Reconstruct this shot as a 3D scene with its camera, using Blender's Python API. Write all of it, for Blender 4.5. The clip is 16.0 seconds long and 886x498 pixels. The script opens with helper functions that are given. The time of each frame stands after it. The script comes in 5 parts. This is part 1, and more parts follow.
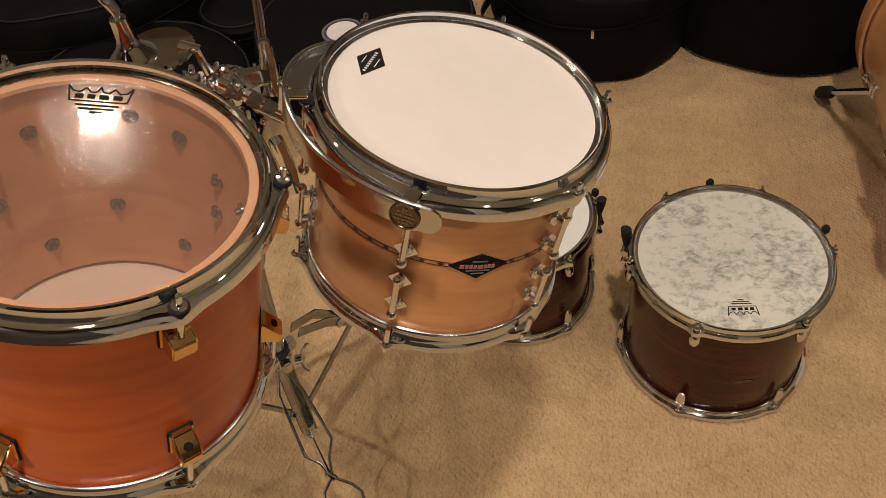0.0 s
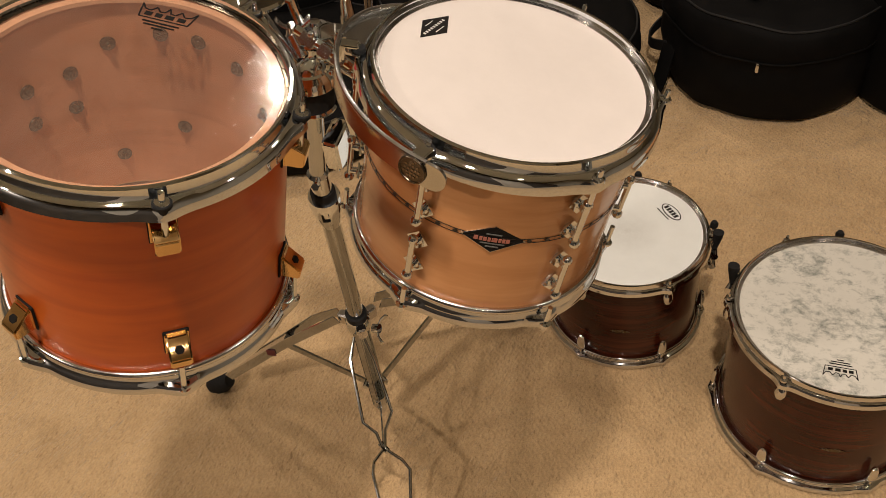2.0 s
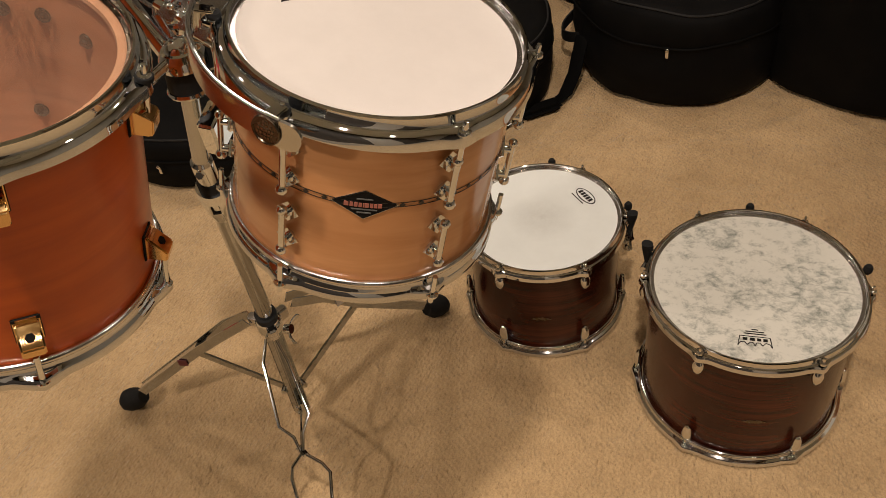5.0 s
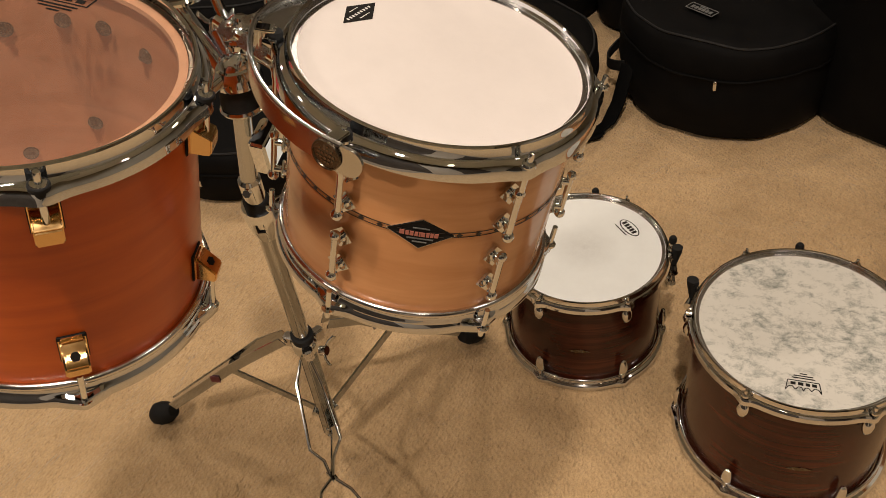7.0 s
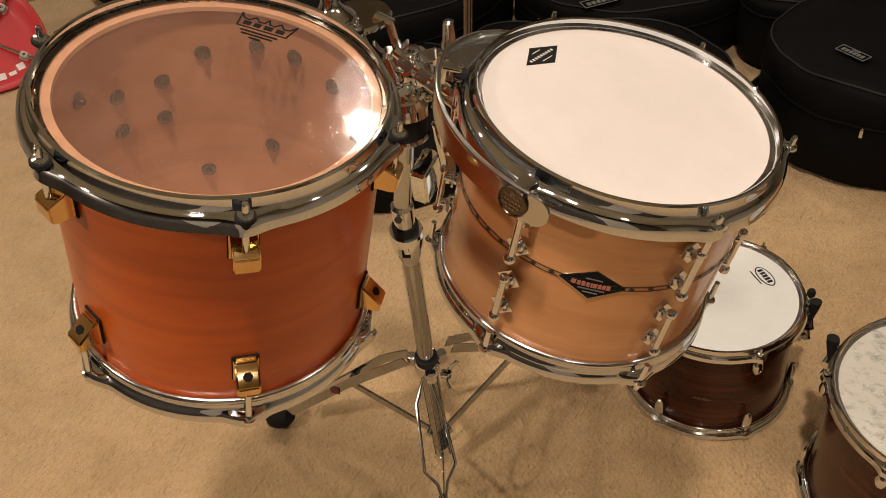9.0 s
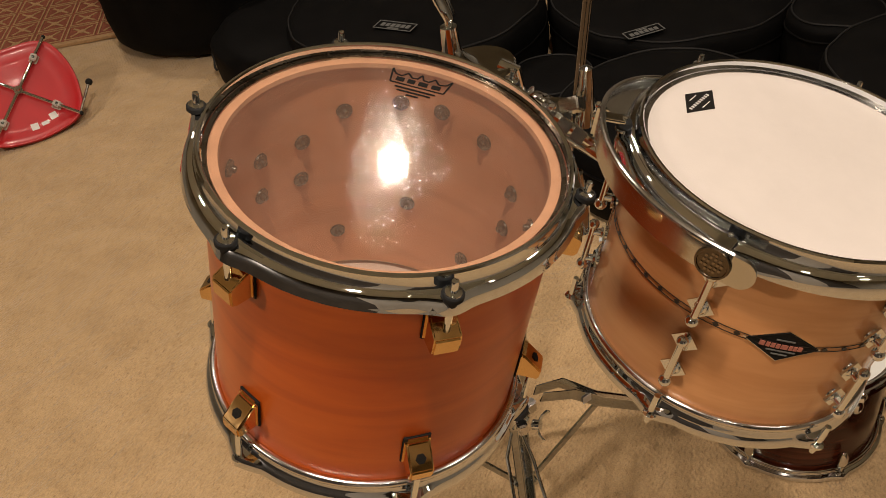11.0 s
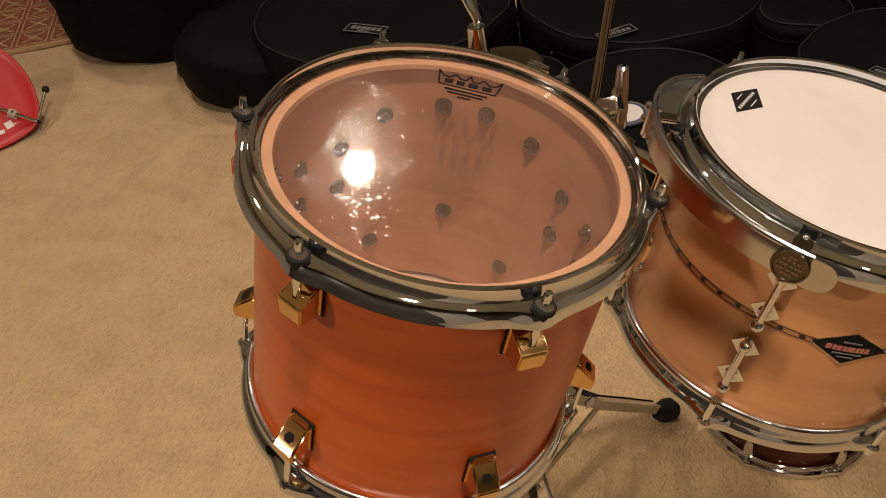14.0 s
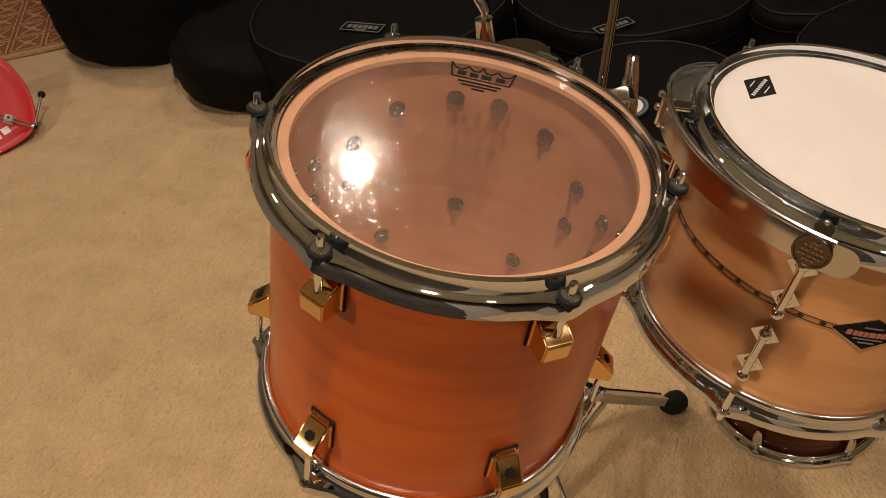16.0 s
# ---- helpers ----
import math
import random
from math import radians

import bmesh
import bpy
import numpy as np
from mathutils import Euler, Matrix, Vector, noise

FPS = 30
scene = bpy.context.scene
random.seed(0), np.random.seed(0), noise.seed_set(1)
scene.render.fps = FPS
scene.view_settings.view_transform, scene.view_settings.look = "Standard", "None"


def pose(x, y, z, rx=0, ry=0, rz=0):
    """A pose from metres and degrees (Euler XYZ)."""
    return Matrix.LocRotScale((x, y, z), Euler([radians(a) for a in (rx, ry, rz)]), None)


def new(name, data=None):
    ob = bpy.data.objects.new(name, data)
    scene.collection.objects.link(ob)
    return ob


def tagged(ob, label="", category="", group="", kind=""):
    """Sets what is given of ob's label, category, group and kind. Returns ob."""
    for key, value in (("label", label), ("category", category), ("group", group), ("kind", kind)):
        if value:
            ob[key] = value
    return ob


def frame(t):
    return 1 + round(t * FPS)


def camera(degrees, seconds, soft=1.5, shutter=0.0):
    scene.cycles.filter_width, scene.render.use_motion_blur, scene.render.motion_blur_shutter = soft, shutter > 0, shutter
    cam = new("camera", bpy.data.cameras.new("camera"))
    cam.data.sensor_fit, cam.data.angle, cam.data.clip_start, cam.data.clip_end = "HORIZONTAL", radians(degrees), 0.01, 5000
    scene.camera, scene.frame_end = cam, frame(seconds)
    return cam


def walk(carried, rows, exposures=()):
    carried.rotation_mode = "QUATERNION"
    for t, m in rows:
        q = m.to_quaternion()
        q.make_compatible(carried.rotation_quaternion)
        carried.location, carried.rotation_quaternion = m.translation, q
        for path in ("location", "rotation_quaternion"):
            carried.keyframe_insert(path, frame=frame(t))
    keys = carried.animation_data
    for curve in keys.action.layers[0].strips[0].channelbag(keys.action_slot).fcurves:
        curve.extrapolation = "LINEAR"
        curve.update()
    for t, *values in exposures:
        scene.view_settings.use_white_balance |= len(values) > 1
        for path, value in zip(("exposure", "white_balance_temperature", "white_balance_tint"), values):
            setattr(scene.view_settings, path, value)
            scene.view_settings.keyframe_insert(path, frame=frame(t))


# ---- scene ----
cam = camera(54.1, 16.0, soft=0.8)
PATH = [
    (0, 0.1579, 0.2296, 1.4390, 41.445, 4.831, 2.139),
    (0.5, 0.2104, 0.2126, 1.4387, 42.691, 3.996, 5.237),
    (1, 0.2626, 0.2138, 1.4149, 43.532, 5.266, 12.160),
    (1.5, 0.2924, 0.2146, 1.4018, 44.213, 5.892, 16.304),
    (2, 0.3001, 0.2155, 1.3962, 44.286, 6.097, 17.870),
    (2.5, 0.3068, 0.2145, 1.3940, 44.296, 6.555, 18.123),
    (3, 0.3160, 0.2135, 1.3895, 44.533, 6.991, 18.273),
    (3.5, 0.3210, 0.2137, 1.3855, 44.640, 7.262, 18.044),
    (4, 0.3325, 0.2161, 1.3722, 44.296, 7.144, 16.702),
    (4.5, 0.3561, 0.2162, 1.3488, 44.340, 6.414, 14.023),
    (4.7, 0.3610, 0.2180, 1.3387, 44.628, 6.135, 13.217),
    (6.8, 0.3371, 0.2382, 1.3250, 46.363, 5.435, 15.172),
    (7, 0.3295, 0.2380, 1.3279, 46.682, 5.478, 16.175),
    (7.5, 0.3071, 0.2383, 1.3330, 47.213, 5.627, 18.276),
    (8, 0.3067, 0.2338, 1.3322, 47.210, 5.888, 19.201),
    (8.5, 0.2959, 0.2284, 1.3333, 47.170, 5.876, 20.597),
    (9, 0.2629, 0.2366, 1.3515, 48.262, 6.009, 23.924),
    (9.5, 0.2223, 0.2451, 1.3576, 49.345, 6.495, 26.667),
    (10, 0.1785, 0.2432, 1.3681, 48.896, 6.969, 26.314),
    (10.2, 0.1658, 0.2410, 1.3644, 49.366, 7.505, 25.740),
    (12.5, 0.0580, 0.2240, 1.3564, 49.632, 5.628, 19.823),
    (13, 0.0488, 0.2256, 1.3547, 49.706, 6.110, 19.815),
    (13.5, 0.0446, 0.2255, 1.3514, 49.599, 6.337, 19.366),
    (14, 0.0356, 0.2277, 1.3522, 49.825, 6.356, 19.311),
    (14.5, 0.0283, 0.2256, 1.3522, 50.082, 6.691, 19.658),
    (15, 0.0258, 0.2266, 1.3532, 50.175, 6.778, 19.536),
    (15.5, 0.0212, 0.2262, 1.3501, 49.852, 6.800, 18.991),
    (16, 0.0203, 0.2240, 1.3480, 49.622, 7.088, 18.354),
]
walk(cam, [(t, pose(x, y, z, rx, ry, rz)) for t, x, y, z, rx, ry, rz in PATH],
     [(0, -0.08, 6150, 10), (2.0, 0.02, 6150, 10), (4.5, -0.04, 6150, 10), (8.5, 0.10, 6200, 10), (10.2, 0.02, 6300, 10), (12.5, 0.0, 6350, 10), (16, 0.0, 6400, 10)])

# ---- light ----
world = bpy.data.worlds.new("room_air")
scene.world = world
world.use_nodes = True
world.node_tree.nodes["Background"].inputs[0].default_value = (1.0, 0.82, 0.6, 1)
world.node_tree.nodes["Background"].inputs[1].default_value = 0.02
CEILING = 3.12
LAMPS = [  # x, y, z, watts, radius: recessed ceiling downlights
    (0.38, 0.20, 3.05, 188, 0.055),
    (-0.53, 3.07, 3.05, 52, 0.05),
    (-2.70, 2.60, 3.05, 82, 0.06),
    (2.30, 1.30, 3.05, 44, 0.06),
    (-1.62, -1.45, 3.05, 175, 0.06),
    (1.60, -0.50, 3.05, 26, 0.06),
    (0.95, 2.70, 3.05, 17, 0.05),
    (-1.45, 1.35, 3.05, 19, 0.05),
]
scene.view_settings.exposure = 0.0


# ---- mesh helpers ----
def part(name, bm, material, parent=None, label="", smooth=35, tidy=True):
    me = bpy.data.meshes.new(name)
    if tidy:
        bmesh.ops.recalc_face_normals(bm, faces=bm.faces)
    bm.to_mesh(me)
    bm.free()
    if smooth:
        me.shade_smooth()
        me.set_sharp_from_angle(angle=radians(smooth))
    me.materials.append(material)
    ob = new(name, me)
    if parent:
        ob.parent = parent
    if label:
        ob["label"] = label
    return ob


def share(name, me, parent, m):
    ob = new(name, me)
    ob.parent = parent
    ob.matrix_local = m
    return ob


def thing(name, m, label, category, group=""):
    ob = new(name)
    ob.empty_display_size = 0.02
    ob.matrix_world = m
    return tagged(ob, label, category, group)


def axis_frame(origin, n):
    """Local z along n, local x nearest to the world's x."""
    n = Vector(n).normalized()
    x = (Vector((1, 0, 0)) - n * n.x).normalized()
    y = n.cross(x)
    m = Matrix((x, y, n)).transposed().to_4x4()
    m.translation = origin
    return m


def polar(r, deg, z=0.0):
    return Vector((r * math.cos(radians(deg)), r * math.sin(radians(deg)), z))


def at_azimuth(r, deg, z=0.0):
    """Local frame on a shell: x along the wall, y outward, z up."""
    return Matrix.Translation(polar(r, deg, z)) @ Matrix.Rotation(radians(deg - 90), 4, "Z")


def lathe(profile, seg=96, closed=True, shift=None, a0=0.0, a1=360.0):
    bm = bmesh.new()
    full = abs(a1 - a0) >= 359.9
    n = seg if full else seg + 1
    rings = []
    for i in range(n):
        a = a0 + (a1 - a0) * i / seg
        ring = []
        for k, (r, z) in enumerate(profile):
            dr, dz = shift(a, k, r, z) if shift else (0, 0)
            ring.append(bm.verts.new(polar(r + dr, a, z + dz)))
        rings.append(ring)
    m = len(profile)
    for i in range(n if full else n - 1):
        p, q = rings[i], rings[(i + 1) % n]
        for k in range(m if closed else m - 1):
            try:
                bm.faces.new((p[k], q[k], q[(k + 1) % m], p[(k + 1) % m]))
            except ValueError:
                pass
    if not full and closed:
        bm.faces.new(rings[0])
        bm.faces.new(rings[-1][::-1])
    return bm


def turned(profile, seg=24):
    """Solid of revolution, closed at both ends by its own axis."""
    bm = lathe(profile, seg, closed=False)
    bmesh.ops.holes_fill(bm, edges=[e for e in bm.edges if e.is_boundary], sides=0)
    return bm


def disc(r, z=0.0, seg=96, rings=6, dome=0.0, thick=0.0008):
    """A drumhead; with no thickness it is one clear film."""
    bm = bmesh.new()
    for s in (0, 1) if thick else (0,):
        centre = bm.verts.new((0, 0, z + dome - s * thick))
        last = None
        for j in range(1, rings + 1):
            f = j / rings
            ring = [bm.verts.new(polar(r * f, 360 * i / seg, z + dome * (1 - f * f) - s * thick)) for i in range(seg)]
            for i in range(seg):
                k = (i + 1) % seg
                if last:
                    bm.faces.new((last[i], ring[i], ring[k], last[k]))
                else:
                    bm.faces.new((centre, ring[i], ring[k]))
            last = ring
    if thick:
        bmesh.ops.bridge_loops(bm, edges=[e for e in bm.edges if e.is_boundary])
    return bm


def box(sx, sy, sz, bevel=0.0, m=None, seg=2, bm=None):
    out = bm or bmesh.new()
    got = bmesh.ops.create_cube(out, size=1.0, matrix=(m or Matrix()) @ Matrix.Diagonal((sx, sy, sz, 1)))
    if bevel:
        edges = list({e for v in got["verts"] for e in v.link_edges})
        bmesh.ops.bevel(out, geom=edges, offset=bevel, segments=seg, affect="EDGES", clamp_overlap=True)
    return out


def sweep(points, r, seg=10, bm=None, flat=1.0, cap=True, up=None):
    """Tube along points; r is one radius or one for each point; flat squeezes it across."""
    out = bm or bmesh.new()
    pts = [Vector(p) for p in points]
    rr = r if isinstance(r, (list, tuple)) else [r] * len(pts)
    rings, side = [], None
    for i, p in enumerate(pts):
        d = (pts[min(i + 1, len(pts) - 1)] - pts[max(i - 1, 0)]).normalized()
        if side is None:
            ref = Vector(up) if up else (Vector((0, 0, 1)) if abs(d.z) < 0.9 else Vector((1, 0, 0)))
            side = ref.cross(d).normalized()
        side = (side - d * side.dot(d)).normalized()
        other = d.cross(side)
        rings.append([out.verts.new(p + side * (rr[i] * math.cos(a)) + other * (rr[i] * flat * math.sin(a)))
                      for a in (2 * math.pi * k / seg for k in range(seg))])
    for p, q in zip(rings, rings[1:]):
        for k in range(seg):
            out.faces.new((p[k], p[(k + 1) % seg], q[(k + 1) % seg], q[k]))
    if cap:
        out.faces.new(rings[0][::-1])
        out.faces.new(rings[-1])
    return out


def strip(points, width, thick, across, bm=None, bevel=0.0):
    """Flat bar along points, its width along the vector across."""
    out = bm or bmesh.new()
    pts = [Vector(p) for p in points]
    rings = []
    for i, p in enumerate(pts):
        d = (pts[min(i + 1, len(pts) - 1)] - pts[max(i - 1, 0)]).normalized()
        w = (Vector(across) - d * d.dot(Vector(across))).normalized()
        n = d.cross(w)
        rings.append([out.verts.new(p + w * (a * width / 2) + n * (b * thick / 2)) for a, b in ((-1, -1), (1, -1), (1, 1), (-1, 1))])
    for p, q in zip(rings, rings[1:]):
        for k in range(4):
            out.faces.new((p[k], p[(k + 1) % 4], q[(k + 1) % 4], q[k]))
    out.faces.new(rings[0][::-1])
    out.faces.new(rings[-1])
    return out


def ball(r, at=(0, 0, 0), bm=None, squash=1.0, seg=14):
    out = bm or bmesh.new()
    bmesh.ops.create_uvsphere(out, u_segments=seg, v_segments=seg // 2 + 1, radius=r,
                              matrix=Matrix.Translation(at) @ Matrix.Diagonal((1, 1, squash, 1)))
    return out


def prism(outline, thick, m=None, bm=None):
    """Flat piece with that outline in x, y, and that thickness in z."""
    out = bm or bmesh.new()
    m = m or Matrix()
    low = [out.verts.new(m @ Vector((x, y, 0))) for x, y in outline]
    top = [out.verts.new(m @ Vector((x, y, thick))) for x, y in outline]
    out.faces.new(low[::-1])
    out.faces.new(top)
    n = len(outline)
    for i in range(n):
        out.faces.new((low[i], low[(i + 1) % n], top[(i + 1) % n], top[i]))
    return out


def on_shell(outline, r, deg, z, thick, bm=None):
    """A thin plate bent round a shell: outline in metres along the wall and up."""
    out = bm or bmesh.new()
    rows = []
    for d in (0.0, thick):
        rows.append([out.verts.new(polar(r + d, deg + math.degrees(x / r), z + y)) for x, y in outline])
    n = len(outline)
    out.faces.new(rows[0][::-1])
    out.faces.new(rows[1])
    for i in range(n):
        out.faces.new((rows[0][i], rows[0][(i + 1) % n], rows[1][(i + 1) % n], rows[1][i]))
    return out


# ---- materials ----
def nodes_of(name):
    m = bpy.data.materials.new(name)
    m.use_nodes = True
    nt = m.node_tree
    return m, nt, nt.nodes["Principled BSDF"]


def add(nt, kind, **values):
    n = nt.nodes.new(kind)
    for k, v in values.items():
        key = k.replace("_", " ")
        names = [s.name for s in n.inputs]
        hit = next((s for s in names if s.lower() == key.lower()), None)
        if hit:
            n.inputs[hit].default_value = v
    return n


def ramp(nt, source, stops):
    n = nt.nodes.new("ShaderNodeValToRGB")
    e = n.color_ramp.elements
    while len(e) < len(stops):
        e.new(0.5)
    for el, (p, c) in zip(e, stops):
        el.position, el.color = p, (*c, 1) if len(c) == 3 else c
    nt.links.new(source, n.inputs[0])
    return n.outputs[0]


def noise_of(nt, scale, detail=4.0, rough=0.55, stretch=None, distortion=0.0, coords="Object"):
    tc = nt.nodes.new("ShaderNodeTexCoord")
    out = tc.outputs[coords]
    if stretch:
        mp = nt.nodes.new("ShaderNodeMapping")
        mp.inputs["Scale"].default_value = stretch
        nt.links.new(out, mp.inputs[0])
        out = mp.outputs[0]
    n = add(nt, "ShaderNodeTexNoise", scale=scale, detail=detail, roughness=rough, distortion=distortion)
    nt.links.new(out, n.inputs["Vector"])
    return n.outputs["Fac"]


def bump(nt, bsdf, height, strength, distance):
    b = nt.nodes.new("ShaderNodeBump")
    b.inputs["Strength"].default_value = strength
    b.inputs["Distance"].default_value = distance
    nt.links.new(height, b.inputs["Height"])
    nt.links.new(b.outputs[0], bsdf.inputs["Normal"])
    return b


def metal(name, colour, rough, smear=0.05, scale=60.0):
    m, nt, b = nodes_of(name)
    b.inputs["Metallic"].default_value = 1.0
    f = noise_of(nt, scale, 3)
    nt.links.new(ramp(nt, f, [(0.35, (rough,) * 3), (0.75, (rough + smear,) * 3)]), b.inputs["Roughness"])
    g = noise_of(nt, 9.0, 3)
    dark = tuple(c * 0.86 for c in colour)
    nt.links.new(ramp(nt, g, [(0.3, dark), (0.7, colour)]), b.inputs["Base Color"])
    return m


def plain(name, colour, rough=0.5, spread=0.15, scale=40.0, relief=0.0, coat=0.0):
    m, nt, b = nodes_of(name)
    f = noise_of(nt, scale, 5)
    lo = tuple(c * (1 - spread) for c in colour)
    hi = tuple(min(1.0, c * (1 + spread)) for c in colour)
    nt.links.new(ramp(nt, f, [(0.3, lo), (0.7, hi)]), b.inputs["Base Color"])
    b.inputs["Roughness"].default_value = rough
    b.inputs["Coat Weight"].default_value = coat
    b.inputs["Coat Roughness"].default_value = 0.08
    if relief:
        bump(nt, b, noise_of(nt, scale * 4, 3), 0.6, relief)
    return m


def wood(name, dark, mid, light, rough, coat, stretch, scale=9.0, figure=0.0):
    m, nt, b = nodes_of(name)
    grain = noise_of(nt, scale, 6, 0.6, stretch, 0.6)
    blotch = noise_of(nt, 7.0, 3, 0.5)
    mix = nt.nodes.new("ShaderNodeMix")
    mix.inputs["Factor"].default_value = 0.4
    nt.links.new(grain, mix.inputs[2])
    nt.links.new(blotch, mix.inputs[3])
    nt.links.new(ramp(nt, mix.outputs[0], [(0.32, dark), (0.5, mid), (0.68, light)]), b.inputs["Base Color"])
    b.inputs["Roughness"].default_value = rough
    b.inputs["Coat Weight"].default_value = coat
    b.inputs["Coat Roughness"].default_value = 0.06
    bump(nt, b, grain, 0.12, 0.0004)
    return m


CHROME = metal("polished_chrome", (0.80, 0.85, 0.89), 0.012, 0.035)
SATIN = metal("satin_chrome", (0.70, 0.70, 0.70), 0.13, 0.12)
HOOP_CHROME = metal("hoop_chrome", (0.68, 0.72, 0.76), 0.02, 0.05)
LEG_CHROME = metal("leg_chrome", (0.54, 0.57, 0.59), 0.05, 0.06)
# chrome with the dark reflection of the black cases put into its base colour
ROD_CHROME = metal("dark_reflection_chrome", (0.13, 0.12, 0.12), 0.06, 0.08)
CHROME_DULL = metal("worn_chrome", (0.62, 0.60, 0.57), 0.16, 0.12)
STEEL = metal("brushed_steel", (0.70, 0.70, 0.66), 0.19, 0.03, 30)
GOLD = metal("gold_plate", (0.82, 0.55, 0.25), 0.07, 0.10)
SCREW = metal("blackened_screw", (0.085, 0.095, 0.085), 0.24, 0.1)
NICKEL = metal("aged_nickel", (0.78, 0.79, 0.79), 0.03, 0.06)
EMBOSS = metal("worn_embossing", (0.30, 0.25, 0.19), 0.2, 0.1)
BRONZE = metal("dark_bronze", (0.16, 0.13, 0.095), 0.22, 0.12)
RUBBER = plain("black_rubber", (0.012, 0.012, 0.012), 0.75, 0.2, 80, 0.0004)
RUBBER.node_tree.nodes["Principled BSDF"].inputs["Specular IOR Level"].default_value = 0.2
BLACK = plain("black_print", (0.010, 0.009, 0.008), 0.85, 0.1)
BLACK.node_tree.nodes["Principled BSDF"].inputs["Specular IOR Level"].default_value = 0.15
AMBER = wood("amber_maple", (0.36, 0.049, 0.0030), (0.49, 0.082, 0.0048), (0.59, 0.114, 0.0090), 0.30, 0.14, (0.55, 0.55, 5.0), 7.0)
AMBER_IN = wood("amber_inside", (0.43, 0.190, 0.084), (0.53, 0.245, 0.116), (0.61, 0.296, 0.147), 0.6, 0.0, (0.7, 0.7, 6.0), 9.0)
MAPLE = wood("clear_maple", (0.46, 0.195, 0.066), (0.62, 0.300, 0.120), (0.73, 0.395, 0.180), 0.25, 0.6, (0.5, 0.5, 4.0), 5.0)
WALNUT = wood("dark_walnut", (0.014, 0.003, 0.0015), (0.044, 0.0090, 0.0034), (0.10, 0.021, 0.0075), 0.18, 0.0, (0.6, 0.6, 14.0), 7.0)
WALNUT.node_tree.nodes["Principled BSDF"].inputs["Specular IOR Level"].default_value = 0.3
AMBER.node_tree.nodes["Principled BSDF"].inputs["Specular IOR Level"].default_value = 0.42
AMBER.node_tree.nodes["Principled BSDF"].inputs["Coat Roughness"].default_value = 0.16
EDGE_WOOD = plain("edge_wood", (0.60, 0.36, 0.215), 0.5, 0.12, 60)
LABEL_GREY = plain("label_thread", (0.13, 0.135, 0.13), 0.8, 0.2, 200)
STICKER = plain("white_sticker", (0.72, 0.70, 0.68), 0.5, 0.08)
CLIP = plain("grey_plastic", (0.42, 0.38, 0.33), 0.45, 0.15, 60)
LOGO_RED = plain("logo_red", (0.42, 0.15, 0.11), 0.5, 0.1)
NAVY = plain("navy_print", (0.03, 0.04, 0.12), 0.5, 0.1)
MAROON = plain("maroon_tag", (0.13, 0.025, 0.03), 0.5, 0.1)
INLAY = plain("inlay_black", (0.015, 0.012, 0.010), 0.3, 0.1)


